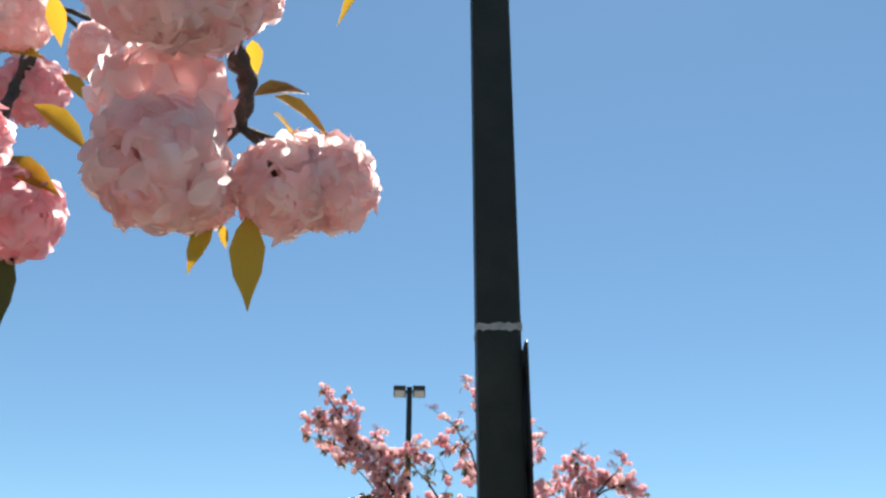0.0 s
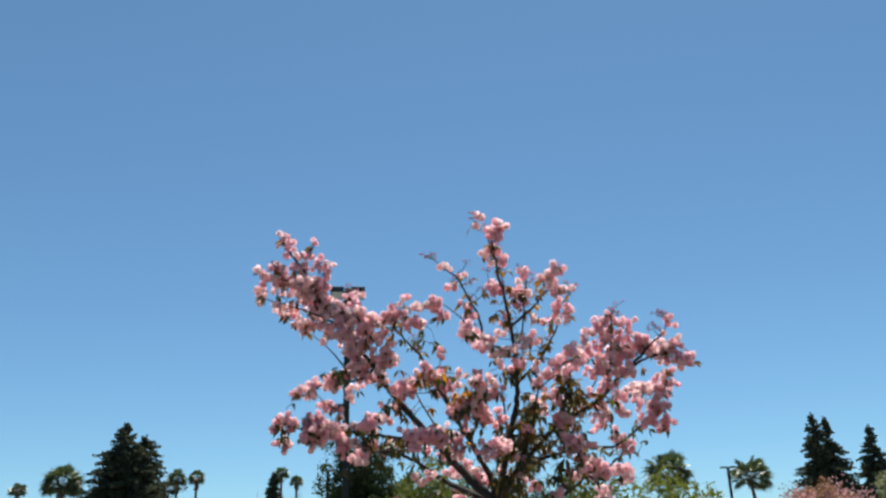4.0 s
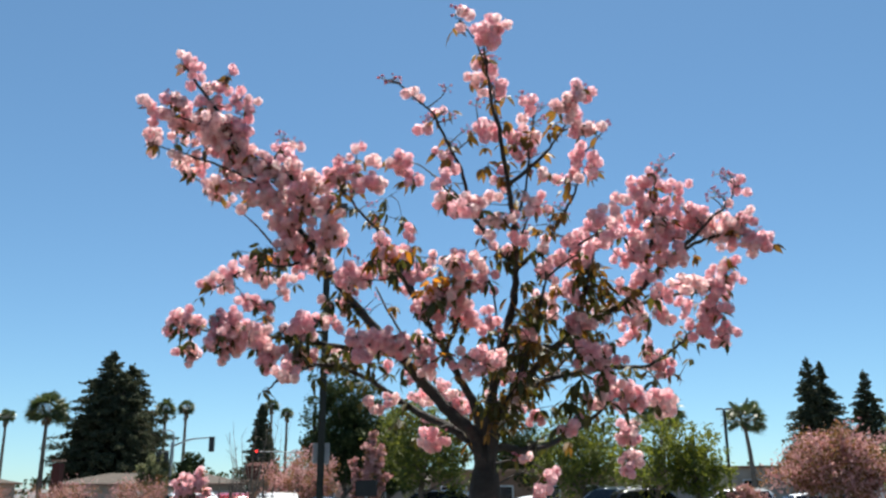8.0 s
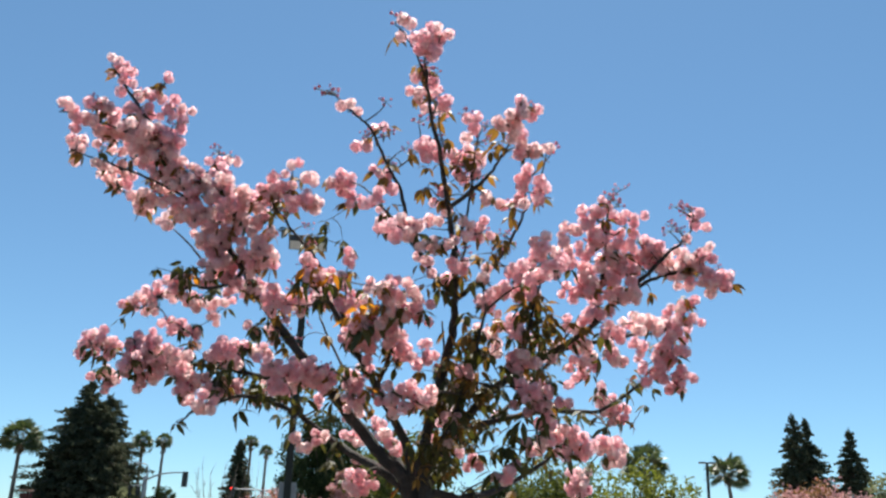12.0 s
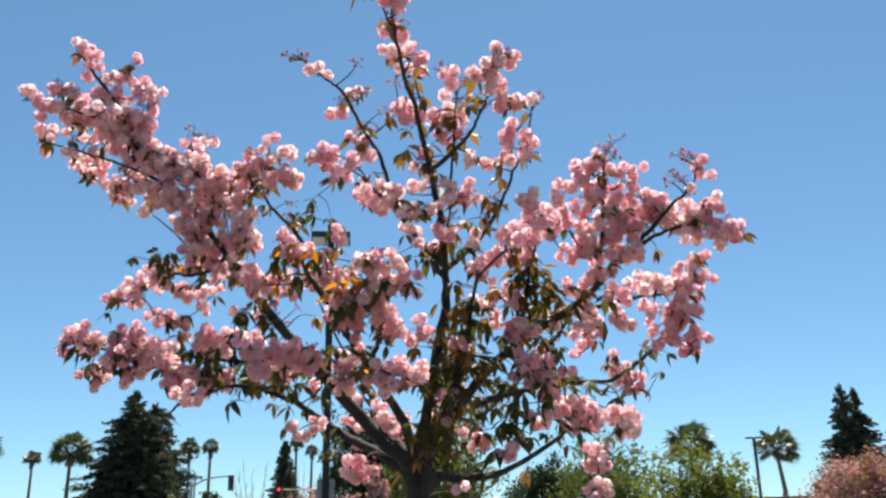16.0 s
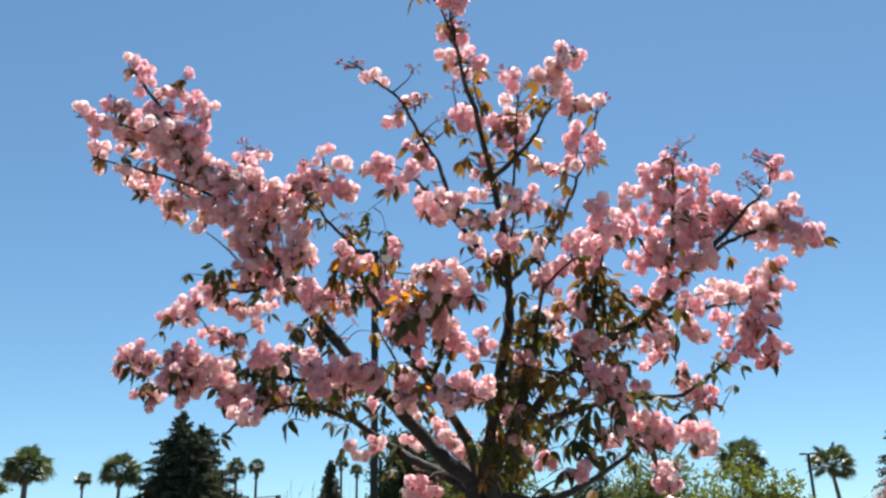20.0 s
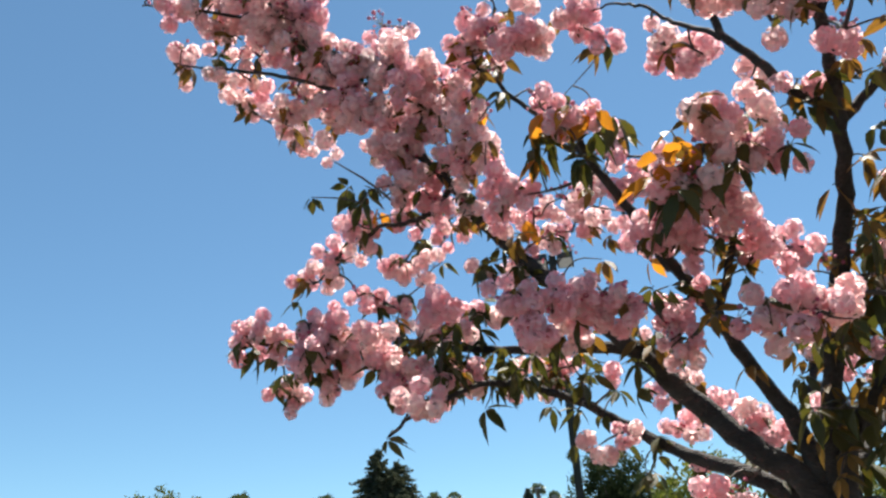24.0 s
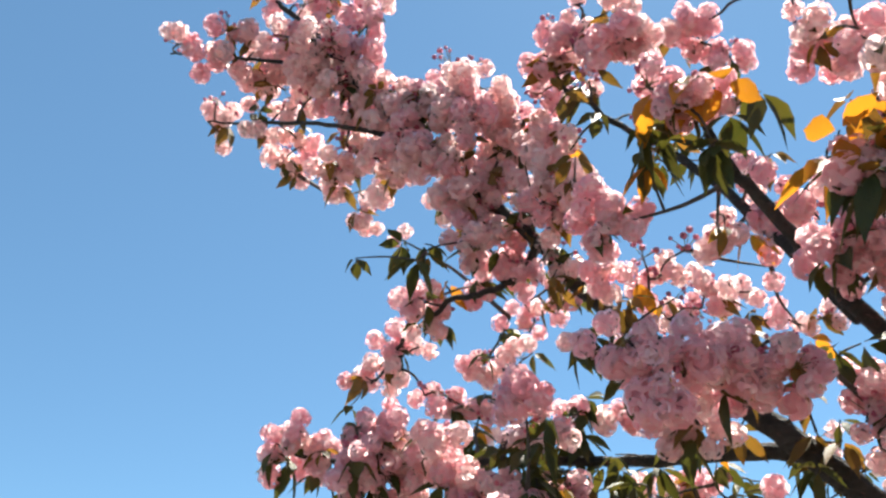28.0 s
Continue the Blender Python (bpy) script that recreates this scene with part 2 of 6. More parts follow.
def box(bm, c, s, bevel=0.0, turn=None):
    """A box of size s round c, with rounded edges."""
    made = bmesh.ops.create_cube(bm, size=1.0)["verts"]
    m = Matrix.Translation(c) @ (turn or Matrix.Identity(4)) @ Matrix.Diagonal((*s, 1))
    bmesh.ops.transform(bm, matrix=m, verts=made)
    if bevel:
        edges = {e for v in made for e in v.link_edges}
        bmesh.ops.bevel(bm, geom=list(edges), offset=bevel, segments=2, affect="EDGES", profile=0.6)
    return bm


def boxed(c, s, bevel=0.0, turn=None):
    return box(bmesh.new(), c, s, bevel, turn)


def bent(points, n):
    """n points along a smooth line through the given ones."""
    p = np.array(points, float)
    if len(p) == 2:
        k = np.linspace(0, 1, n)[:, None]
        return p[0] * (1 - k) + p[1] * k
    q = np.vstack([2 * p[0] - p[1], p, 2 * p[-1] - p[-2]])
    out = []
    for u in np.linspace(0, len(p) - 1 - 1e-6, n):
        i, f = int(u), u - int(u)
        a, b, c, d = q[i], q[i + 1], q[i + 2], q[i + 3]
        out.append(0.5 * (2 * b + (c - a) * f + (2 * a - 5 * b + 4 * c - d) * f ** 2 + (3 * b - a - 3 * c + d) * f ** 3))
    return np.array(out)


def tube(verts, faces, line, radii, sides=8, rough=0.0, rng=None):
    """Adds a tapered round rod along a line."""
    line = np.asarray(line, float)
    ways = np.gradient(line, axis=0)
    ways /= np.linalg.norm(ways, axis=1)[:, None] + 1e-9
    ref = np.array([0.31, 0.17, 0.93]) if abs(ways[0][2]) < 0.8 else np.array([0.97, 0.1, 0.2])
    first = len(verts)
    for i, (p, w) in enumerate(zip(line, ways)):
        a = np.cross(w, ref)
        a /= np.linalg.norm(a)
        b = np.cross(w, a)
        for k in range(sides):
            t = 2 * math.pi * k / sides
            r = radii[i] * (1 + (rng.uniform(-rough, rough) if rough else 0))
            verts.append(p + r * (math.cos(t) * a + math.sin(t) * b))
    for i in range(len(line) - 1):
        for k in range(sides):
            o, e = first + i * sides, (k + 1) % sides
            faces.append((o + k, o + e, o + sides + e, o + sides + k))
    faces.append(tuple(first + k for k in range(sides))[::-1])
    faces.append(tuple(first + (len(line) - 1) * sides + k for k in range(sides)))


def rod(points, r0, r1=None, sides=10, n=None):
    v, f = [], []
    n = n or len(points)
    line = bent(points, n) if n != len(points) else np.array(points, float)
    tube(v, f, line, np.linspace(r0, r0 if r1 is None else r1, n), sides)
    return v, f


def around(rng):
    v = rng.normal(size=3)
    return v / np.linalg.norm(v)


ICO = (lambda g: [np.array(v) / np.linalg.norm(v) for v in ((0, 1, g), (0, -1, g), (0, 1, -g), (0, -1, -g), (1, g, 0), (-1, g, 0), (1, -g, 0), (-1, -g, 0), (g, 0, 1), (-g, 0, 1), (g, 0, -1), (-g, 0, -1))])(1.618)
ICO_FACES = [(a, b, c) for a in range(12) for b in range(a + 1, 12) for c in range(b + 1, 12)
             if all(np.linalg.norm(ICO[i] - ICO[j]) < 1.1 for i, j in ((a, b), (b, c), (a, c)))]


def lump(verts, faces, c, s):
    o = len(verts)
    verts.extend(np.asarray(c) + v * s for v in ICO)
    faces.extend(tuple(o + i for i in f) for f in ICO_FACES)
# leaf colour brightened to carry the glow of sun through the blade
LEAF_BACKLIT = shader("backlit_leaf", [(0.30, 0.24, 0.05), (0.42, 0.27, 0.055)], 0.5, scale=25, bump=0.2, through_light=0.62, per="island", through_tint=(1.4, 1.2, 0.5), spec=0.3)

# ---- ground ----
LOT = -0.15
v, f = [(0, 20, LOT)], []
for ring, r in enumerate((15, 40, 90, 200, 500, 1500)):
    for k in range(48):
        a = 2 * math.pi * k / 48
        v.append((r * math.cos(a), r * math.sin(a) + 20, LOT))
        q, e = 1 + (ring - 1) * 48, (k + 1) % 48
        f.append((0, 1 + k, 1 + e) if ring == 0 else (q + k, q + 48 + k, q + 48 + e, q + e))
ground = part("ground", (v, f), ASPHALT, None)
tagged(ground, "grey worn asphalt of the car park", "ground", kind="structure")
bed = part("planting_bed", boxed((-1.5, 5.0, -0.1), (4.6, 17.0, 0.2)), MULCH, None)
tagged(bed, "brown bark mulch bed under the cherry trees", "planting bed", kind="structure")
kerb = thing("kerb", label="grey concrete kerb round the planting bed", category="kerb", kind="structure")
for x in (-3.88, 0.88):
    for k in range(10):
        part("kerb_stone", boxed((x, -2.62 + 1.7 * k, -0.06), (0.15, 1.69, 0.19), 0.015), CONCRETE, kerb)
for y in (-3.58, 13.58):
    for k in range(3):
        part("kerb_stone", boxed((-3.08 + 1.58 * k, y, -0.06), (1.57, 0.15, 0.19), 0.015), CONCRETE, kerb)
for x in np.arange(-16.0, 17.0, 2.75):
    mark = part("parking_line", boxed((x, 32.5, LOT + 0.002), (0.1, 5.2, 0.008)), LINE_PAINT, None)
    tagged(mark, "white painted parking bay line on asphalt", "road marking", "parking bay lines", "structure")

# ---- cherry blossom, leaves, shoots ----
def petal_ball(verts, faces, c, R, count, rng, fine=False):
    """A double blossom: a ball of ruffled petals."""
    lump(verts, faces, c, R * (0.3 if fine else 0.7))
    cols, rows = (6, 4) if fine else (2, 2)
    for i in range(count):
        z = 1 - 2 * (i + 0.5) / count
        a = 2.39996 * i + rng.uniform(-0.3, 0.3)
        d = np.array([math.sqrt(1 - z * z) * math.cos(a), math.sqrt(1 - z * z) * math.sin(a), z])
        d = d + rng.normal(0, 0.12, 3)
        d /= np.linalg.norm(d)
        s = np.cross(d, around(rng))
        s /= np.linalg.norm(s)
        n = np.cross(d, s)
        curl, reach, wide = rng.uniform(0.2, 0.55), rng.uniform(0.86 if fine else 0.95, 1.06), rng.uniform(0.3, 0.44) * (0.62 if fine else 1)
        o = len(verts)
        for r in range(rows + 1):
            for k in range(cols + 1):
                w = 2 * k / cols - 1
                u = r / rows * (1 - (0.3 if fine else 0.12) * w * w)
                rad = R * (0.76 + (reach - 0.76) * u ** 0.8)
                ruffle = (0.11 if fine else 0.07) * math.sin(3.1 * w + i) * u
                notch = 0.05 * (1 - abs(w)) * (r == rows)
                breadth = wide * (0.5 + 1.9 * u - 1.6 * u * u)
                verts.append(c + d * (rad - R * (notch + 0.20 * w * w * u)) + s * R * w * breadth + n * R * (curl * u ** 1.4 - 0.2 * curl + ruffle + 0.10 * w * w))
        for r in range(rows):
            for k in range(cols):
                p = o + r * (cols + 1) + k
                faces.append((p, p + 1, p + cols + 2, p + cols + 1))


def leaf_blade(verts, faces, base, way, up, length, width):
    """One pointed leaf, folded along its midrib and drooping."""
    way = way / np.linalg.norm(way)
    side = np.cross(way, up)
    side /= np.linalg.norm(side) + 1e-9
    n = np.cross(side, way)
    o = len(verts)
    shape = ((0.0, 0.06), (0.18, 0.62), (0.42, 1.0), (0.68, 0.78), (0.86, 0.3), (1.0, 0.02))
    for u, w in shape:
        mid = base + way * length * u - np.array([0, 0, 1]) * length * 0.35 * u * u
        for k in (-1, 0, 1):
            verts.append(mid + side * k * w * width * 0.5 + n * abs(k) * w * width * 0.16)
    for r in range(len(shape) - 1):
        for k in (0, 1):
            p = o + 3 * r + k
            faces.append((p, p + 1, p + 4, p + 3))


def mesh_of(name, groups):
    """A mesh of several (verts, faces, material) groups."""
    me = bpy.data.meshes.new(name)
    V, F, mi = [], [], []
    for k, (v, f, m) in enumerate(groups):
        o = len(V)
        V.extend(tuple(p) for p in v)
        F.extend(tuple(o + i for i in q) for q in f)
        mi.extend([k] * len(f))
        me.materials.append(m)
    me.from_pydata(V, [], F)
    me.polygons.foreach_set("material_index", mi)
    me.polygons.foreach_set("use_smooth", [True] * len(F))
    return me


def blossom_groups(n, rng, at=np.zeros(3), R=0.034, petals=42, fine=False, petal=None):
    """n blossoms that hang from one spur on green stalks."""
    P, S = ([], []), ([], [])
    placed = []
    for i in range(n):
        for _ in range(40):
            d = np.array([rng.normal(0, 0.75), rng.normal(0, 0.75), -0.1 + rng.normal(0, 0.6)])
            d /= np.linalg.norm(d)
            c = d * R * (rng.uniform(0.9, 1.25) + 0.11 * n if n > 1 else 0.9)
            if all(np.linalg.norm(c - q) > R * 1.25 for q in placed):
                break
        placed.append(c)
        petal_ball(*P, at + c, R * rng.uniform(0.84, 1.1), petals, rng, fine)
        tube(*S, bent([at, at + c * 0.45 + [0, 0, R * 0.15], at + c], 4), [0.0013] * 4, 4)
    return [(*P, petal or PETAL), (*S, STALK)]


def bud_groups(n, rng, at=np.zeros(3)):
    B, S = ([], []), ([], [])
    for i in range(n):
        d = np.array([rng.normal(0, 0.8), rng.normal(0, 0.8), rng.uniform(-0.2, 1.0)])
        d /= np.linalg.norm(d)
        c = d * rng.uniform(0.03, 0.06)
        lump(*B, at + c, rng.uniform(0.006, 0.011))
        tube(*S, bent([at, at + c * 0.5, at + c], 3), [0.0014] * 3, 4)
    return [(*B, BUD), (*S, STALK)]


def shoot_groups(n, rng, material, length=0.078, at=np.zeros(3)):
    L = ([], [])
    for i in range(n):
        a = 2 * math.pi * (i + rng.uniform(-0.3, 0.3)) / n
        way = np.array([math.cos(a), math.sin(a), rng.uniform(-2.0, -0.2)])
        leaf_blade(*L, at + way * 0.008, way, np.array([0, 0, 1.0]), length * rng.uniform(0.65, 1.2), length * rng.uniform(0.42, 0.56))
    return [(*L, material)]


rng = np.random.default_rng(7)
CLUSTERS = {n: [mesh_of("flower_head", blossom_groups(n, rng, petal=(PETAL, CREAM_PETAL)[k % 2])) for k in range(v)] for n, v in ((1, 4), (2, 4), (3, 6), (4, 6), (5, 6), (6, 4), (7, 4))}
BUDS = [mesh_of("budding_spur", bud_groups(n, rng)) for n in (6, 8, 9)]
GREEN_SHOOTS = [mesh_of("leafy_shoot", shoot_groups(n, rng, LEAF_GREEN)) for n in (3, 4, 5, 6, 5)]
BRONZE_SHOOTS = [mesh_of("leafy_shoot", shoot_groups(n, rng, LEAF_BRONZE, 0.066)) for n in (3, 4, 5, 4, 3)]
AMBER_SHOOTS = [mesh_of("leafy_shoot", shoot_groups(n, rng, LEAF_AMBER, 0.085)) for n in (2, 3, 4)]


HEADS = [[(np.array(v), f) for v, f, _ in blossom_groups(n, rng, R=0.033, petals=34)] for n in (2, 3, 3, 4, 4, 5, 6)]


class Heap:
    """Many small copies of a few shapes, joined."""
    def __init__(self):
        self.verts, self.faces, self.many = [], [], 0

    def add(self, shape, at, turn, size):
        v, f = shape
        self.verts.append(v @ turn.T * size + at)
        o = self.many
        self.faces.extend(tuple(o + i for i in q) for q in f)
        self.many += len(v)

    def group(self, material):
        return np.vstack(self.verts), self.faces, material


def any_turn(rng, lean=40):
    return np.array(pose(0, 0, 0, rng.uniform(-lean, lean), rng.uniform(-lean, lean), rng.uniform(0, 360)).to_3x3())


def hang(me, name, at, parent, rng, size=1.0, tilt=25):
    ob = new(name, me)
    ob.parent = parent
    ob.matrix_basis = pose(*at, rng.uniform(-tilt, tilt), rng.uniform(-tilt, tilt), rng.uniform(0, 360)) @ Matrix.Diagonal((size, size, size, 1))
    return ob


def twig_to(limb, p, rng, net=None):
    """A bent twig to p from the nearest point of the limb, or of the net of twigs already grown."""
    pts = limb if net is None else np.array(net)
    d = np.linalg.norm(pts - p, axis=1) + np.maximum(0, pts[:, 2] - p[2]) * 0.3
    q = pts[int(np.argmin(d))]
    far = np.linalg.norm(p - q)
    mid = (p + q) / 2 + rng.normal(0, 0.06 * far + 0.003, 3) + [0, 0, 0.05 * far]
    line = bent([q, mid, p], 7)
    if net is not None:
        net.extend(line[2:])
    return line


# main cherry tree: limbs as bent lines (thick end first), in metres
BOUGHS = {}
BOUGHS['A'] = (0.042, 0.0064, [(-1.48, 9.12, 1.90), (-1.64, 9.11, 2.08), (-1.80, 9.10, 2.27), (-1.92, 9.05, 2.41), (-2.09, 9.01, 2.61), (-2.29, 9.03, 2.83), (-2.43, 8.93, 3.04), (-2.59, 8.85, 3.25), (-2.73, 8.72, 3.46), (-2.91, 8.62, 3.70), (-3.05, 8.57, 3.94), (-3.16, 8.54, 4.10)])
BOUGHS['A2'] = (0.019, 0.0048, [(-1.90, 9.06, 2.39), (-2.23, 9.18, 2.47), (-2.52, 9.22, 2.54), (-2.82, 9.05, 2.56), (-3.06, 8.93, 2.57), (-3.21, 8.85, 2.60)])
BOUGHS['A3'] = (0.012, 0.0040, [(-2.43, 8.93, 3.04), (-2.49, 8.97, 2.99), (-2.61, 8.92, 2.94), (-2.75, 8.95, 2.95), (-2.94, 9.05, 2.93), (-3.03, 9.10, 2.90), (-3.12, 9.13, 2.87)])
BOUGHS['A4'] = (0.009, 0.0032, [(-2.68, 8.77, 3.38), (-2.94, 8.67, 3.49), (-3.17, 8.60, 3.56), (-3.35, 8.55, 3.62)])
BOUGHS['A5'] = (0.007, 0.0032, [(-2.91, 8.62, 3.70), (-3.11, 8.53, 3.75), (-3.27, 8.45, 3.79), (-3.34, 8.36, 3.75)])
BOUGHS['B'] = (0.034, 0.0048, [(-1.50, 9.20, 1.87), (-1.69, 9.27, 2.01), (-1.91, 9.37, 2.12), (-2.07, 9.40, 2.22), (-2.24, 9.30, 2.33), (-2.42, 9.10, 2.37), (-2.56, 8.90, 2.27), (-2.63, 8.76, 2.18)])
BOUGHS['C'] = (0.031, 0.0080, [(-1.47, 9.10, 1.99), (-1.56, 9.05, 2.22), (-1.67, 8.80, 2.43), (-1.77, 8.65, 2.63), (-1.84, 8.50, 2.77), (-1.87, 8.40, 2.87)])
BOUGHS['C2'] = (0.014, 0.0032, [(-1.72, 8.73, 2.52), (-1.87, 8.79, 2.87), (-2.01, 8.80, 3.10), (-2.15, 8.75, 3.26), (-2.23, 8.70, 3.37), (-2.14, 8.68, 3.48)])
BOUGHS['C3'] = (0.014, 0.0040, [(-1.64, 8.87, 2.37), (-1.54, 8.76, 2.53), (-1.48, 8.62, 2.68), (-1.52, 8.56, 2.85)])
BOUGHS['D'] = (0.033, 0.0048, [(-1.43, 9.10, 1.97), (-1.38, 9.02, 2.22), (-1.31, 8.88, 2.44), (-1.25, 8.79, 2.66), (-1.23, 8.66, 2.81), (-1.24, 8.53, 3.01), (-1.24, 8.38, 3.20), (-1.27, 8.20, 3.42), (-1.30, 8.08, 3.55), (-1.32, 7.95, 3.69), (-1.33, 7.95, 3.88)])
BOUGHS['D0'] = (0.005, 0.0024, [(-1.32, 7.95, 3.69), (-1.36, 7.92, 3.76), (-1.42, 7.90, 3.86), (-1.47, 7.88, 3.93)])
BOUGHS['D1'] = (0.015, 0.0032, [(-1.23, 8.65, 2.83), (-1.36, 8.63, 2.95), (-1.47, 8.60, 3.12), (-1.51, 8.50, 3.31), (-1.57, 8.35, 3.44), (-1.66, 8.25, 3.56), (-1.73, 8.17, 3.63), (-1.83, 8.10, 3.71)])
BOUGHS['D1b'] = (0.008, 0.0032, [(-1.47, 8.60, 3.12), (-1.59, 8.70, 3.29), (-1.73, 8.80, 3.46), (-1.90, 9.00, 3.62)])
BOUGHS['D2'] = (0.014, 0.0032, [(-1.24, 8.68, 2.80), (-1.07, 8.69, 2.93), (-0.96, 8.70, 3.08), (-0.88, 8.60, 3.20), (-0.79, 8.50, 3.35), (-0.76, 8.40, 3.51)])
BOUGHS['D2b'] = (0.011, 0.0032, [(-1.24, 8.38, 3.20), (-1.11, 8.34, 3.29), (-1.01, 8.25, 3.35), (-0.95, 8.10, 3.39), (-0.89, 7.98, 3.47)])
BOUGHS['D3'] = (0.008, 0.0032, [(-1.24, 8.54, 2.99), (-1.17, 8.42, 3.17), (-1.12, 8.35, 3.41), (-1.10, 8.20, 3.57)])
BOUGHS['E'] = (0.034, 0.0048, [(-1.39, 9.10, 1.98), (-1.28, 9.10, 2.16), (-1.12, 9.05, 2.34), (-0.91, 9.00, 2.50), (-0.73, 8.95, 2.60), (-0.52, 8.90, 2.75), (-0.34, 8.90, 2.92), (-0.15, 8.90, 3.02), (0.02, 8.85, 3.02), (0.12, 8.82, 2.95)])
BOUGHS['E2'] = (0.014, 0.0040, [(-0.52, 8.90, 2.75), (-0.47, 8.80, 2.95), (-0.45, 8.70, 3.14), (-0.45, 8.70, 3.33)])
BOUGHS['E3'] = (0.012, 0.0032, [(-0.34, 8.90, 2.92), (-0.17, 8.80, 3.07), (-0.05, 8.78, 3.17), (0.01, 8.76, 3.29)])
BOUGHS['E4'] = (0.014, 0.0040, [(-0.73, 8.95, 2.60), (-0.41, 9.10, 2.72), (-0.18, 9.20, 2.78), (0.04, 9.22, 2.85)])
BOUGHS['E5'] = (0.020, 0.0040, [(-1.28, 9.10, 2.16), (-1.08, 9.24, 2.27), (-0.77, 9.40, 2.36), (-0.47, 9.50, 2.38), (-0.25, 9.50, 2.53), (-0.14, 9.45, 2.64), (-0.03, 9.40, 2.72)])
BOUGHS['E6'] = (0.014, 0.0040, [(-0.95, 9.01, 2.47), (-0.86, 8.80, 2.67), (-0.82, 8.70, 2.83), (-0.76, 8.70, 3.03)])
BOUGHS['F'] = (0.029, 0.0048, [(-1.40, 9.20, 1.86), (-1.22, 9.35, 1.88), (-1.00, 9.60, 1.95), (-0.72, 9.85, 2.14), (-0.54, 9.95, 2.28), (-0.31, 10.05, 2.18)])
BOUGHS['H'] = (0.027, 0.0064, [(-1.38, 9.05, 1.99), (-1.25, 8.85, 2.17), (-1.14, 8.70, 2.39), (-1.09, 8.60, 2.57), (-1.06, 8.55, 2.73)])
BOUGHS['K'] = (0.027, 0.0064, [(-1.44, 9.20, 1.95), (-1.46, 9.60, 2.22), (-1.39, 9.95, 2.59), (-1.43, 10.10, 3.04)])
BOUGHS['K2'] = (0.024, 0.0064, [(-1.51, 9.20, 1.95), (-1.77, 9.70, 2.29), (-2.06, 10.05, 2.67), (-2.30, 10.20, 3.09)])
BOUGHS['K3'] = (0.024, 0.0064, [(-1.38, 9.20, 1.95), (-1.11, 9.70, 2.31), (-0.78, 10.00, 2.68), (-0.51, 10.10, 3.09)])
# where each limb's blossom sprays hang, with how many blossoms (0: buds)
SPRAYS = collections.defaultdict(list)
SPRAYS['A5'] += [(-3.29, 8.35, 3.76, 3), (-3.26, 8.41, 3.74, 4), (-3.21, 8.47, 3.73, 3), (-2.98, 8.44, 3.70, 2), (-2.90, 8.52, 3.70, 3), (-2.94, 8.56, 3.65, 5), (-3.17, 8.59, 3.73, 3), (-3.11, 8.63, 3.69, 4), (-3.22, 8.56, 3.76, 1), (-3.12, 8.60, 3.79, 3), (-3.19, 8.43, 3.84, 2), (-3.17, 8.48, 3.85, 3), (-3.17, 8.55, 3.83, 2), (-3.05, 8.60, 3.78, 3), (-3.15, 8.61, 3.75, 3), (-2.99, 8.60, 3.72, 4), (-2.94, 8.59, 3.66, 3)]
SPRAYS['A4'] += [(-3.34, 8.62, 3.67, 4), (-3.36, 8.63, 3.62, 2), (-3.22, 8.65, 3.68, 2), (-3.22, 8.63, 3.56, 3), (-3.11, 8.67, 3.55, 4), (-3.11, 8.73, 3.53, 3), (-3.21, 8.75, 3.52, 3), (-3.18, 8.80, 3.49, 3), (-3.02, 8.75, 3.41, 3), (-2.94, 8.75, 3.45, 2), (-2.96, 8.80, 3.38, 3), (-3.01, 8.64, 3.62, 3), (-2.90, 8.68, 3.53, 4), (-2.76, 8.72, 3.37, 4), (-2.82, 8.73, 3.38, 2), (-3.15, 9.15, 3.63, 2), (-2.82, 8.77, 3.29, 3), (-3.17, 9.18, 3.53, 3), (-2.87, 8.69, 3.52, 3), (-2.91, 8.76, 3.43, 4), (-2.97, 8.74, 3.41, 3), (-2.83, 8.73, 3.37, 3)]
SPRAYS['A4'] += [(-3.00, 8.76, 3.37, 2), (-3.18, 9.19, 3.52, 3), (-2.71, 8.71, 3.40, 3), (-2.79, 8.78, 3.31, 3)]
SPRAYS['A'] += [(-2.84, 8.56, 3.70, 2), (-2.84, 8.65, 3.71, 3), (-2.78, 8.65, 3.74, 3), (-2.91, 8.62, 3.60, 3), (-2.83, 8.68, 3.54, 4), (-2.84, 8.67, 3.63, 3), (-2.75, 8.69, 3.46, 3), (-2.67, 8.70, 3.48, 2), (-2.64, 8.73, 3.44, 4), (-2.55, 8.71, 3.43, 3), (-2.49, 8.70, 3.36, 4), (-2.60, 8.73, 3.48, 2), (-2.72, 8.75, 3.32, 3), (-2.64, 8.74, 3.33, 3), (-2.63, 8.76, 3.30, 3), (-2.47, 8.75, 3.47, 3), (-2.63, 8.85, 3.72, 0), (-2.52, 8.70, 3.46, 3), (-2.51, 8.72, 3.43, 2), (-2.48, 8.85, 3.43, 3), (-2.51, 8.87, 3.39, 2), (-2.48, 8.91, 3.34, 3)]
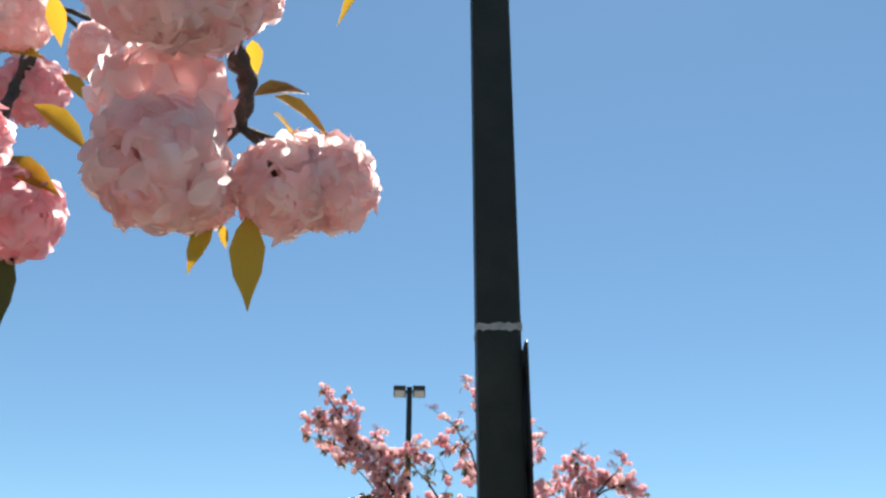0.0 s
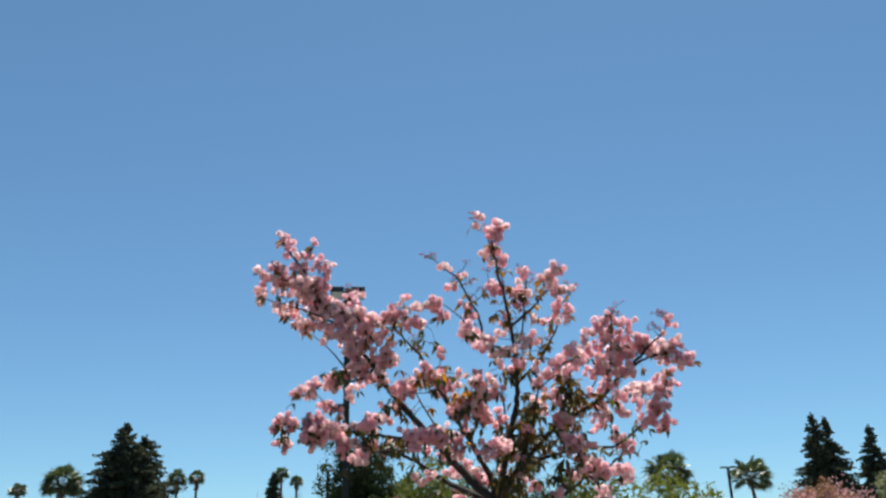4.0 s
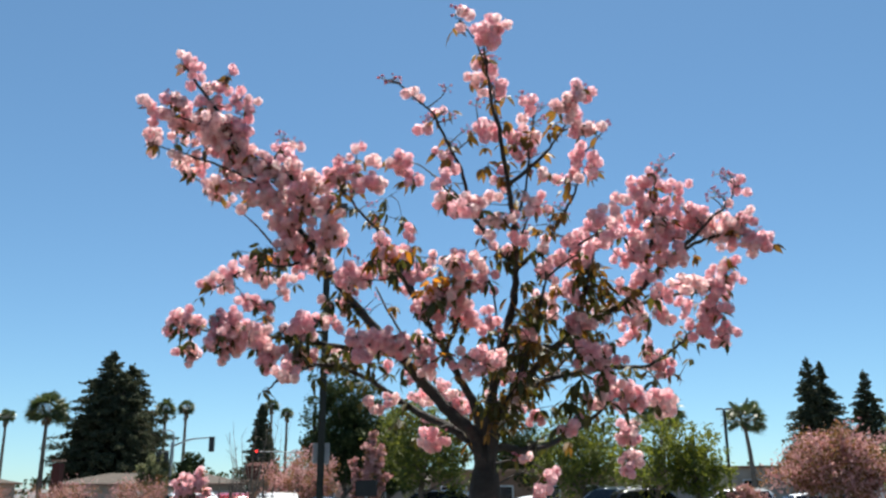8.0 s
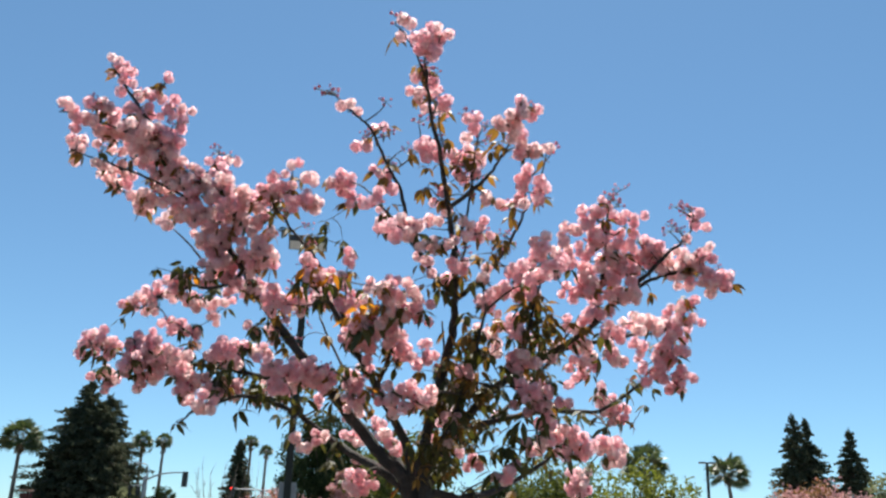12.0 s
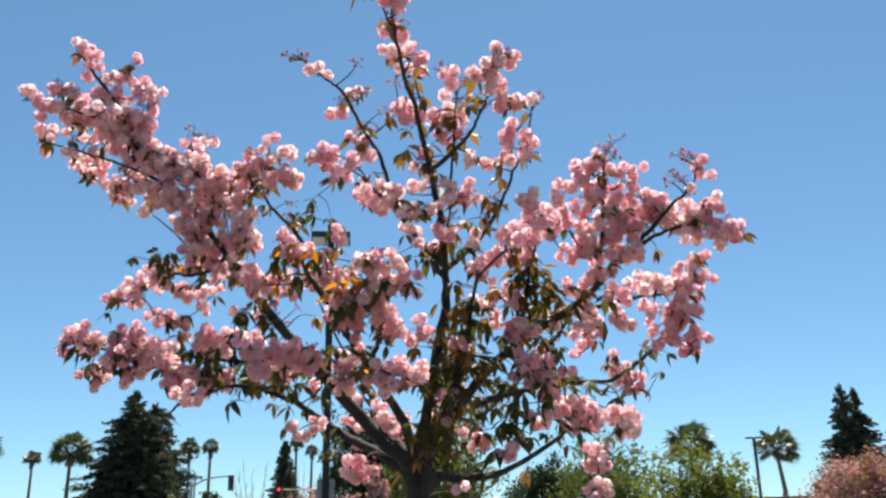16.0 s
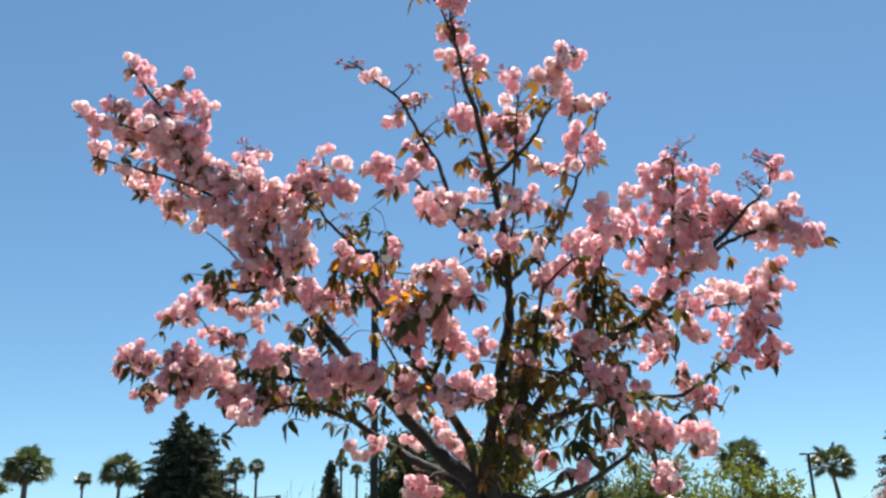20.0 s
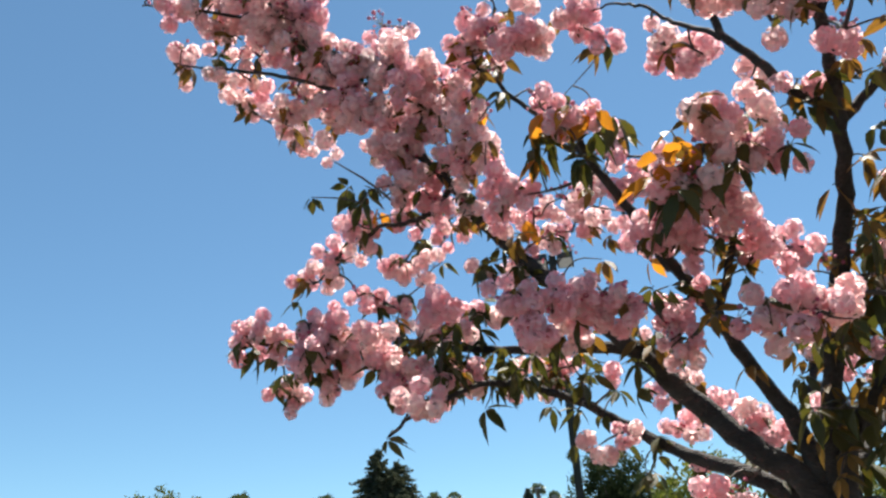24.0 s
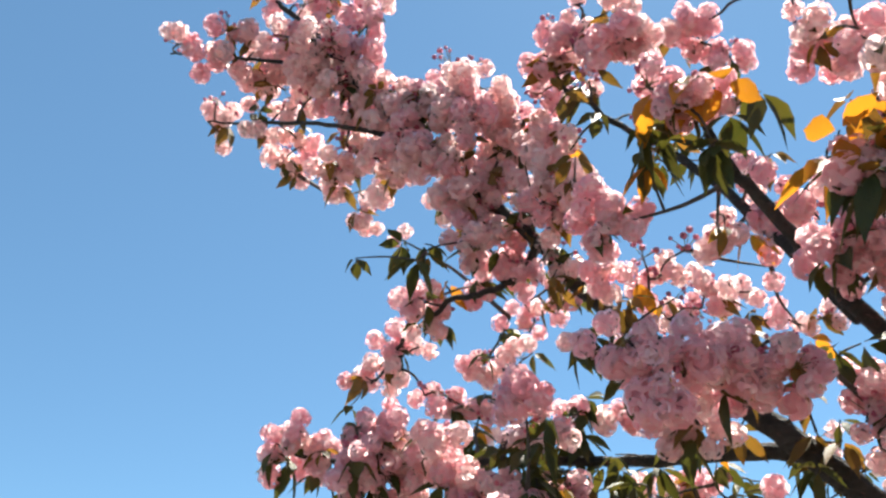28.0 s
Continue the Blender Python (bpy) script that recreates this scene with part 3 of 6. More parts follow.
SPRAYS['A'] += [(-2.39, 8.87, 3.32, 3), (-2.39, 9.02, 3.45, 3), (-2.45, 8.94, 3.47, 2), (-2.35, 8.96, 3.29, 2), (-2.71, 9.35, 3.57, 2), (-2.67, 9.38, 3.57, 2), (-2.70, 8.86, 3.20, 2), (-2.59, 8.78, 3.17, 4), (-2.78, 9.29, 3.60, 3), (-2.54, 8.91, 3.17, 2), (-2.37, 8.85, 3.10, 3), (-2.28, 8.87, 3.11, 2), (-2.22, 8.85, 2.85, 4), (-2.25, 8.86, 2.84, 2), (-2.16, 9.08, 2.92, 4), (-2.19, 9.05, 2.97, 0), (-2.07, 9.02, 2.94, 0), (-2.21, 9.12, 2.90, 2), (-2.25, 9.43, 2.96, 3), (-2.14, 9.48, 3.08, 3), (-2.08, 9.50, 3.04, 4), (-2.01, 9.49, 3.01, 2)]
SPRAYS['A'] += [(-2.16, 9.47, 2.99, 2), (-1.95, 9.46, 2.89, 3), (-1.90, 9.42, 2.84, 2), (-1.82, 9.41, 2.84, 2), (-1.90, 9.16, 2.90, 2), (-2.10, 8.83, 2.45, 4), (-2.13, 8.83, 2.43, 2), (-1.61, 9.16, 2.16, 3), (-1.56, 9.16, 2.10, 3), (-1.70, 9.07, 1.93, 4), (-3.17, 8.50, 4.11, 3), (-3.11, 8.53, 4.10, 3), (-2.90, 8.69, 4.12, 2), (-3.10, 8.58, 4.01, 3), (-3.03, 8.61, 4.00, 3), (-2.96, 8.66, 3.98, 2), (-2.85, 8.68, 3.93, 3), (-2.77, 8.67, 3.88, 3), (-2.82, 8.66, 3.83, 3), (-2.98, 8.63, 3.87, 2), (-2.89, 8.67, 3.88, 2), (-3.03, 8.60, 3.83, 3)]
SPRAYS['A'] += [(-2.93, 8.63, 3.73, 3), (-2.85, 8.67, 3.71, 3), (-3.10, 8.58, 3.86, 3), (-2.86, 8.66, 3.74, 3), (-2.88, 8.66, 3.66, 3), (-2.93, 8.64, 3.59, 3), (-2.80, 8.69, 3.63, 3), (-2.83, 8.69, 3.58, 3), (-2.75, 8.70, 3.55, 3), (-2.71, 8.71, 3.55, 2), (-2.66, 8.74, 3.51, 3), (-2.76, 8.71, 3.47, 3), (-2.68, 8.72, 3.45, 3), (-2.60, 8.75, 3.44, 3), (-2.59, 8.76, 3.36, 3), (-2.68, 8.74, 3.33, 3), (-2.63, 8.75, 3.26, 3), (-2.55, 8.75, 3.26, 3), (-2.56, 8.81, 3.19, 4), (-2.60, 8.79, 3.18, 3), (-2.51, 8.74, 3.35, 3), (-2.47, 8.83, 3.44, 3)]
SPRAYS['A'] += [(-2.45, 8.86, 3.42, 3), (-2.76, 9.35, 3.52, 3), (-2.48, 8.87, 3.35, 3), (-2.41, 8.84, 3.32, 2), (-2.48, 8.81, 3.23, 3), (-2.39, 8.80, 3.20, 3), (-2.54, 8.87, 3.15, 3), (-2.61, 8.83, 3.11, 3), (-2.57, 8.92, 3.08, 3), (-2.48, 8.90, 3.09, 3), (-2.40, 8.85, 3.13, 3), (-2.38, 8.89, 3.05, 3), (-2.36, 8.91, 2.96, 3), (-2.25, 8.80, 3.07, 3), (-2.30, 8.78, 3.13, 3), (-2.40, 8.93, 3.45, 3), (-2.41, 8.88, 3.41, 2), (-2.65, 8.85, 3.65, 2), (-2.60, 8.81, 3.58, 3), (-2.56, 8.89, 3.71, 2), (-2.53, 8.75, 3.48, 3), (-1.75, 9.06, 1.92, 4)]
SPRAYS['C2'] += [(-2.34, 8.85, 3.46, 3), (-2.26, 8.69, 3.44, 4), (-2.16, 8.68, 3.39, 4), (-2.17, 8.66, 3.42, 2), (-2.05, 8.64, 3.33, 4), (-2.02, 8.65, 3.33, 2), (-2.26, 8.74, 3.42, 2), (-2.22, 8.81, 3.38, 2), (-2.33, 8.91, 3.47, 2), (-1.97, 9.00, 2.92, 3), (-1.98, 8.97, 2.93, 2), (-1.84, 8.73, 2.90, 2), (-1.80, 8.78, 2.82, 4), (-1.75, 8.79, 2.82, 2), (-1.82, 8.79, 2.81, 2), (-1.69, 8.90, 2.95, 3), (-2.15, 8.67, 3.55, 2), (-2.12, 8.68, 3.56, 1), (-2.05, 8.68, 3.49, 3), (-2.06, 8.66, 3.37, 3), (-2.02, 8.68, 3.35, 3), (-2.23, 8.73, 3.44, 3)]
SPRAYS['C2'] += [(-2.17, 8.69, 3.45, 2), (-2.25, 8.77, 3.17, 3), (-2.32, 8.86, 3.30, 2), (-1.89, 9.18, 3.20, 4), (-1.84, 8.87, 2.97, 2)]
SPRAYS['A3'] += [(-3.13, 9.29, 3.49, 2), (-2.57, 8.78, 3.04, 3), (-2.58, 8.90, 3.07, 3), (-2.68, 9.01, 3.02, 4), (-2.54, 9.00, 3.02, 3), (-2.58, 8.97, 3.04, 2), (-2.51, 9.17, 3.04, 2), (-2.62, 9.22, 3.04, 2), (-2.54, 9.27, 3.01, 3), (-2.46, 9.25, 3.04, 2), (-2.61, 9.26, 3.01, 2), (-2.64, 9.28, 2.97, 2), (-2.80, 8.90, 2.96, 3), (-2.84, 9.00, 2.95, 4), (-2.80, 9.04, 2.97, 2), (-3.03, 9.07, 2.97, 3), (-2.95, 9.14, 2.95, 2), (-3.01, 9.12, 2.89, 2), (-3.13, 9.16, 2.89, 4), (-3.18, 9.14, 2.89, 2), (-2.78, 8.99, 3.01, 2), (-2.95, 9.58, 3.03, 4)]
SPRAYS['A3'] += [(-2.97, 9.53, 3.05, 2), (-2.70, 9.35, 2.92, 3), (-2.90, 9.13, 2.79, 0), (-2.92, 9.12, 2.78, 2), (-2.88, 9.26, 2.78, 2), (-2.75, 9.35, 2.86, 2), (-2.51, 8.96, 3.02, 3), (-2.57, 8.81, 3.01, 3), (-2.79, 9.47, 3.14, 2), (-2.97, 9.58, 3.02, 3), (-2.93, 9.29, 2.80, 2)]
SPRAYS['C'] += [(-2.11, 8.48, 2.79, 4), (-2.09, 8.50, 2.76, 5), (-2.12, 8.50, 2.74, 4), (-2.06, 8.50, 2.74, 4), (-1.86, 8.33, 2.84, 4), (-1.88, 8.33, 2.83, 3), (-1.83, 8.36, 2.84, 4), (-1.74, 8.56, 2.59, 3), (-2.03, 8.28, 2.39, 4), (-2.10, 8.38, 2.41, 4), (-2.02, 8.33, 2.37, 3), (-2.04, 8.34, 2.35, 2), (-2.00, 8.35, 2.33, 3), (-1.97, 8.38, 2.40, 3), (-1.98, 8.40, 2.36, 3), (-2.01, 8.35, 2.30, 5), (-1.93, 8.45, 2.40, 3), (-1.93, 8.51, 2.39, 4), (-1.95, 8.50, 2.37, 3), (-1.88, 8.54, 2.43, 4), (-1.86, 8.54, 2.37, 2), (-1.82, 8.50, 2.37, 5)]
SPRAYS['C'] += [(-1.83, 8.49, 2.40, 2), (-1.92, 8.60, 2.40, 3), (-1.71, 8.52, 2.56, 4), (-1.68, 8.50, 2.58, 3), (-1.72, 8.53, 2.58, 3), (-1.69, 8.63, 2.55, 3), (-1.63, 8.57, 2.57, 4), (-1.63, 8.61, 2.52, 3), (-1.75, 8.76, 2.41, 4), (-1.72, 8.74, 2.39, 3), (-1.76, 8.74, 2.34, 2), (-1.71, 8.70, 2.30, 4), (-1.73, 8.71, 2.27, 2), (-1.65, 8.59, 2.58, 3), (-1.73, 8.76, 2.42, 3), (-1.53, 8.46, 2.27, 2), (-1.66, 8.73, 2.45, 2), (-1.93, 8.33, 2.90, 3)]
SPRAYS['B'] += [(-2.45, 8.80, 2.54, 4), (-2.46, 8.77, 2.56, 1), (-2.72, 9.03, 2.37, 2), (-2.55, 8.78, 2.28, 3), (-2.51, 8.79, 2.29, 3), (-2.65, 9.21, 2.33, 4), (-2.49, 8.81, 2.26, 2), (-2.59, 9.16, 2.41, 2), (-2.44, 9.43, 2.38, 3), (-2.32, 9.52, 2.40, 2), (-2.30, 9.50, 2.48, 3), (-2.21, 9.42, 2.46, 2), (-2.04, 9.29, 2.38, 2), (-1.83, 9.42, 2.05, 2), (-2.14, 9.31, 2.14, 3), (-2.04, 9.30, 2.18, 2), (-1.98, 9.30, 2.17, 2), (-1.78, 9.05, 1.89, 3), (-2.45, 8.80, 2.56, 3), (-2.67, 8.98, 2.43, 3), (-2.60, 8.98, 2.42, 3), (-2.71, 8.99, 2.38, 3)]
SPRAYS['B'] += [(-2.54, 8.95, 2.36, 2), (-2.51, 9.11, 2.41, 3), (-2.37, 9.39, 2.43, 3), (-2.32, 9.51, 2.46, 3)]
SPRAYS['A2'] += [(-2.50, 9.03, 2.54, 3), (-2.83, 9.28, 2.74, 2), (-2.53, 9.25, 2.67, 2), (-3.18, 8.83, 2.64, 4), (-3.19, 8.90, 2.63, 4), (-3.20, 8.95, 2.59, 3), (-3.25, 8.88, 2.58, 3), (-3.14, 8.92, 2.60, 2), (-2.98, 8.87, 2.62, 3), (-2.95, 8.94, 2.65, 4), (-2.96, 8.84, 2.54, 3), (-2.94, 8.96, 2.60, 5), (-2.88, 8.95, 2.60, 3), (-2.86, 8.95, 2.52, 4), (-2.76, 8.91, 2.54, 2), (-2.75, 8.89, 2.57, 2), (-2.72, 8.92, 2.55, 1), (-2.97, 8.99, 2.50, 4), (-2.89, 8.99, 2.50, 3), (-2.98, 8.85, 2.48, 3), (-2.76, 8.96, 2.49, 3), (-2.73, 8.99, 2.46, 3)]
SPRAYS['A2'] += [(-3.00, 8.94, 2.48, 2), (-3.31, 9.22, 2.51, 3), (-3.27, 9.25, 2.49, 3), (-3.36, 9.19, 2.46, 2), (-3.29, 9.25, 2.44, 2), (-2.95, 9.02, 2.41, 3), (-2.98, 8.99, 2.42, 2), (-2.75, 9.01, 2.39, 4), (-2.58, 9.24, 2.39, 3), (-2.42, 9.35, 2.66, 3), (-2.49, 9.02, 2.54, 2), (-2.80, 8.97, 2.56, 2), (-2.75, 8.98, 2.48, 2), (-2.64, 9.09, 2.59, 2), (-2.83, 9.32, 2.74, 2), (-2.41, 9.35, 2.66, 2)]
SPRAYS['C3'] += [(-1.59, 8.67, 2.66, 3), (-1.61, 8.34, 2.60, 3), (-1.56, 8.39, 2.67, 3), (-1.59, 8.36, 2.61, 2), (-1.52, 8.32, 2.75, 4), (-1.51, 8.38, 2.77, 4), (-1.44, 8.42, 2.79, 3), (-1.40, 8.47, 2.76, 2), (-1.54, 8.42, 2.72, 4), (-1.48, 8.46, 2.70, 4), (-1.41, 8.50, 2.69, 3), (-1.36, 8.52, 2.71, 3), (-1.56, 8.60, 2.66, 3), (-1.59, 8.39, 2.60, 2), (-1.60, 8.65, 2.56, 3), (-1.52, 8.65, 2.58, 3), (-1.47, 8.67, 2.56, 3), (-1.51, 8.74, 2.51, 2), (-1.44, 8.79, 2.53, 2)]
SPRAYS['D1b'] += [(-1.85, 9.06, 3.50, 3), (-1.91, 9.01, 3.56, 3), (-1.96, 9.00, 3.58, 2), (-1.64, 8.95, 3.32, 4), (-1.65, 8.88, 3.31, 2), (-1.56, 8.91, 3.26, 4), (-1.53, 8.85, 3.23, 3), (-1.92, 8.98, 3.61, 4), (-1.96, 8.97, 3.60, 2), (-1.85, 9.03, 3.49, 2), (-1.67, 8.84, 3.35, 2), (-1.61, 8.83, 3.28, 3), (-1.55, 8.77, 3.21, 2)]
SPRAYS['D0'] += [(-1.31, 7.86, 3.77, 3), (-1.44, 7.90, 3.92, 3), (-1.31, 7.83, 3.82, 4), (-1.29, 7.84, 3.78, 2), (-1.32, 7.92, 3.74, 0), (-1.45, 7.88, 3.94, 0)]
SPRAYS['D'] += [(-1.41, 8.26, 3.77, 3), (-1.33, 8.29, 3.74, 2), (-1.42, 8.96, 2.62, 3), (-1.36, 8.91, 2.57, 2), (-1.18, 8.88, 2.42, 2), (-1.57, 8.15, 3.15, 3), (-1.46, 8.07, 3.01, 3), (-1.43, 8.29, 3.07, 4), (-1.45, 8.28, 3.05, 3), (-1.34, 8.32, 2.95, 3), (-1.30, 8.37, 3.26, 2), (-1.30, 8.52, 3.21, 2), (-1.27, 8.32, 2.99, 2), (-1.23, 8.41, 3.02, 2), (-1.17, 8.89, 2.44, 2), (-1.25, 7.81, 3.81, 4), (-1.33, 7.97, 3.71, 2), (-1.38, 8.29, 3.75, 2)]
SPRAYS['D3'] += [(-1.30, 8.27, 3.76, 3), (-1.27, 8.42, 3.51, 2), (-1.11, 8.21, 3.59, 3), (-1.14, 8.34, 3.54, 2), (-1.09, 8.33, 3.53, 0), (-1.18, 8.42, 3.45, 4), (-1.14, 8.42, 3.38, 4), (-1.11, 8.39, 3.46, 3), (-1.21, 8.41, 3.50, 2), (-1.18, 8.45, 2.95, 4), (-1.13, 8.19, 3.03, 3), (-1.08, 8.47, 3.12, 4), (-1.10, 8.48, 3.10, 2), (-1.30, 8.30, 3.72, 3)]
SPRAYS['D1'] += [(-1.34, 8.43, 3.52, 3), (-1.40, 8.43, 3.55, 2), (-1.41, 8.39, 3.67, 0), (-1.73, 8.17, 3.63, 3), (-1.62, 8.38, 3.63, 2), (-1.70, 8.43, 3.60, 3), (-1.84, 8.24, 3.76, 0), (-1.88, 8.24, 3.78, 0), (-1.30, 8.60, 2.93, 2), (-1.60, 8.40, 3.39, 3), (-1.56, 8.40, 3.32, 2), (-1.41, 8.72, 3.04, 2)]
SPRAYS['D2b'] += [(-0.85, 7.95, 3.52, 4), (-0.88, 7.95, 3.48, 3), (-0.94, 8.01, 3.45, 4), (-0.91, 8.07, 3.44, 2), (-0.85, 8.15, 3.42, 3), (-0.79, 8.20, 3.44, 3), (-0.91, 8.18, 3.42, 2), (-0.95, 7.97, 3.47, 2), (-1.03, 8.40, 3.25, 3)]
SPRAYS['D2'] += [(-0.74, 8.24, 3.43, 0), (-0.85, 8.34, 3.34, 4), (-0.79, 8.36, 3.27, 4), (-0.88, 8.37, 3.28, 3), (-0.87, 8.39, 3.25, 2), (-0.95, 8.44, 3.22, 2), (-1.00, 8.74, 2.87, 4), (-0.93, 8.59, 2.95, 3)]
SPRAYS['H'] += [(-1.48, 8.44, 2.31, 3), (-1.42, 8.44, 2.28, 5), (-1.35, 8.50, 2.31, 4), (-1.36, 8.44, 2.25, 3), (-1.47, 8.48, 2.25, 3), (-1.22, 8.78, 2.13, 2), (-0.93, 8.75, 1.97, 3), (-0.97, 8.74, 1.97, 2), (-0.80, 8.28, 2.80, 3), (-0.85, 8.58, 2.32, 3), (-0.88, 8.63, 2.29, 3), (-0.80, 8.65, 2.31, 3), (-0.75, 8.71, 2.29, 3), (-0.81, 8.67, 2.25, 2), (-0.86, 8.59, 2.36, 2), (-0.78, 8.65, 2.36, 2), (-0.77, 8.79, 2.18, 3), (-0.80, 8.81, 2.13, 3), (-0.85, 8.80, 2.11, 2), (-1.08, 8.62, 2.82, 3), (-1.03, 8.72, 2.77, 2), (-1.08, 8.50, 2.90, 2)]
SPRAYS['H'] += [(-1.07, 8.88, 1.74, 2), (-1.22, 8.88, 1.81, 2)]
SPRAYS['K2'] += [(-1.89, 9.55, 2.21, 4), (-1.84, 9.52, 2.18, 2)]
SPRAYS['E5'] += [(-1.29, 9.22, 2.25, 3), (-1.18, 9.18, 2.09, 2), (-0.10, 9.16, 2.52, 4), (-0.17, 9.17, 2.50, 3), (-0.02, 9.13, 2.51, 3), (-0.06, 9.16, 2.48, 2), (-0.40, 9.62, 2.51, 3), (-0.35, 9.69, 2.46, 4), (-0.31, 9.70, 2.40, 4), (-0.38, 9.70, 2.43, 2), (-0.33, 9.72, 2.36, 2), (-0.61, 9.03, 2.21, 2), (-0.72, 8.97, 2.13, 3), (-0.65, 9.03, 2.14, 3), (-0.58, 9.02, 2.13, 4), (-0.55, 9.02, 2.09, 3), (-0.63, 9.01, 2.09, 2), (-0.39, 9.20, 2.14, 4), (-0.45, 9.15, 2.08, 3), (-0.37, 9.24, 2.09, 3), (-0.42, 9.15, 2.16, 2), (-0.49, 9.10, 2.17, 2)]
SPRAYS['K'] += [(-1.38, 9.30, 2.18, 3)]
SPRAYS['K3'] += [(-1.35, 9.43, 2.13, 2), (-1.16, 9.18, 2.04, 3)]
SPRAYS['E6'] += [(-0.78, 8.67, 2.98, 4), (-0.82, 8.64, 3.01, 3), (-0.75, 8.24, 2.90, 4), (-0.78, 8.23, 2.94, 4), (-0.71, 8.71, 2.96, 3), (-0.69, 8.65, 3.08, 3), (-0.64, 8.64, 3.15, 4), (-0.67, 8.69, 3.02, 2), (-0.62, 8.73, 3.00, 3), (-0.66, 8.75, 2.89, 3), (-0.87, 8.78, 2.52, 3), (-0.89, 8.78, 2.54, 2), (-0.91, 8.85, 2.72, 3), (-0.95, 8.72, 2.85, 4), (-0.93, 8.64, 2.90, 3), (-0.87, 8.72, 2.84, 3), (-0.81, 8.73, 2.89, 4), (-0.90, 8.79, 2.51, 4), (-0.89, 8.80, 2.46, 3), (-0.92, 8.74, 2.65, 3), (-1.05, 9.07, 2.65, 2), (-1.02, 8.88, 2.71, 3)]
SPRAYS['E6'] += [(-1.08, 8.92, 2.71, 2)]
SPRAYS['E2'] += [(-0.54, 8.62, 3.26, 4), (-0.51, 8.63, 3.23, 2), (-0.43, 8.62, 3.33, 0), (-0.47, 8.62, 3.30, 2), (-0.39, 8.65, 3.31, 0), (-0.56, 8.64, 3.19, 3), (-0.48, 8.68, 3.17, 4), (-0.41, 8.73, 3.18, 3), (-0.51, 8.68, 3.13, 3), (-0.58, 8.70, 3.09, 4), (-0.53, 8.74, 3.04, 4), (-0.46, 8.75, 3.07, 3), (-0.60, 8.76, 2.94, 3), (-0.52, 8.76, 2.97, 4), (-0.46, 8.76, 2.96, 4), (-0.58, 8.76, 2.86, 3), (-0.49, 8.78, 2.89, 4), (-0.41, 8.80, 2.94, 4), (-0.34, 8.73, 3.26, 2), (-0.28, 8.74, 3.28, 2), (-0.38, 8.79, 3.12, 4), (-0.52, 8.80, 2.76, 3)]
SPRAYS['E2'] += [(-0.45, 8.80, 2.76, 2)]
SPRAYS['E'] += [(-0.35, 8.82, 2.90, 4), (-0.38, 8.82, 2.85, 3), (-0.13, 8.90, 3.06, 3), (0.02, 8.81, 3.10, 3), (-0.06, 8.85, 3.09, 3), (-0.01, 8.86, 3.05, 4), (0.06, 8.82, 3.06, 3), (0.06, 8.83, 2.99, 3), (-0.09, 8.92, 3.04, 3), (-0.05, 8.91, 2.99, 2), (0.03, 8.85, 2.99, 3), (0.12, 8.81, 2.95, 5), (0.17, 8.80, 2.96, 3), (0.08, 8.83, 2.94, 3), (-0.57, 8.88, 2.69, 3), (-0.61, 8.82, 2.73, 3), (-0.43, 8.90, 2.73, 3), (-0.73, 8.96, 2.60, 2), (-0.68, 8.76, 2.32, 2), (-0.69, 8.96, 2.20, 3)]
SPRAYS['E3'] += [(-0.31, 8.80, 3.16, 4), (-0.25, 8.81, 3.15, 4), (-0.20, 8.83, 3.13, 3), (-0.35, 8.82, 3.05, 4), (-0.28, 8.84, 3.06, 3), (-0.34, 8.83, 2.99, 3), (-0.16, 8.87, 3.09, 4), (-0.22, 8.86, 3.10, 3), (-0.07, 8.79, 3.16, 2), (0.02, 8.73, 3.26, 3), (-0.01, 8.73, 3.31, 0), (-0.03, 8.72, 3.33, 0), (-0.12, 8.76, 3.21, 0)]
SPRAYS['E4'] += [(-0.38, 9.05, 2.72, 3), (-0.24, 9.07, 2.79, 4), (-0.19, 9.08, 2.77, 3), (-0.28, 9.08, 2.76, 2), (-0.07, 9.15, 2.84, 4), (0.01, 9.19, 2.86, 4), (0.06, 9.19, 2.83, 3), (0.03, 9.16, 2.92, 3), (-0.03, 9.16, 2.91, 2), (-0.11, 9.11, 2.76, 3), (-0.07, 9.10, 2.67, 4), (-0.12, 9.11, 2.65, 3), (-0.06, 9.13, 2.73, 3), (-0.15, 9.14, 2.59, 4), (-0.17, 9.11, 2.64, 3), (-0.39, 9.08, 2.60, 3), (-0.43, 9.05, 2.63, 2), (-0.23, 9.15, 2.58, 2), (-0.55, 8.97, 2.59, 3), (-0.60, 8.98, 2.54, 3), (-0.53, 9.06, 2.53, 3), (-0.57, 9.07, 2.48, 2)]
SPRAYS['E4'] += [(-0.64, 9.14, 2.45, 2)]
SPRAYS['F'] += [(-0.54, 10.08, 2.04, 3), (-0.57, 10.04, 1.99, 4), (-0.51, 10.04, 1.97, 3), (-0.52, 10.07, 2.08, 2), (-0.53, 10.04, 2.04, 2), (-0.55, 10.03, 1.97, 3), (-0.51, 10.02, 1.97, 3), (-0.57, 9.87, 1.82, 2), (-0.52, 9.89, 1.83, 2), (-0.55, 9.84, 1.75, 3), (-1.10, 8.88, 1.69, 3), (-1.13, 8.88, 1.66, 2)]
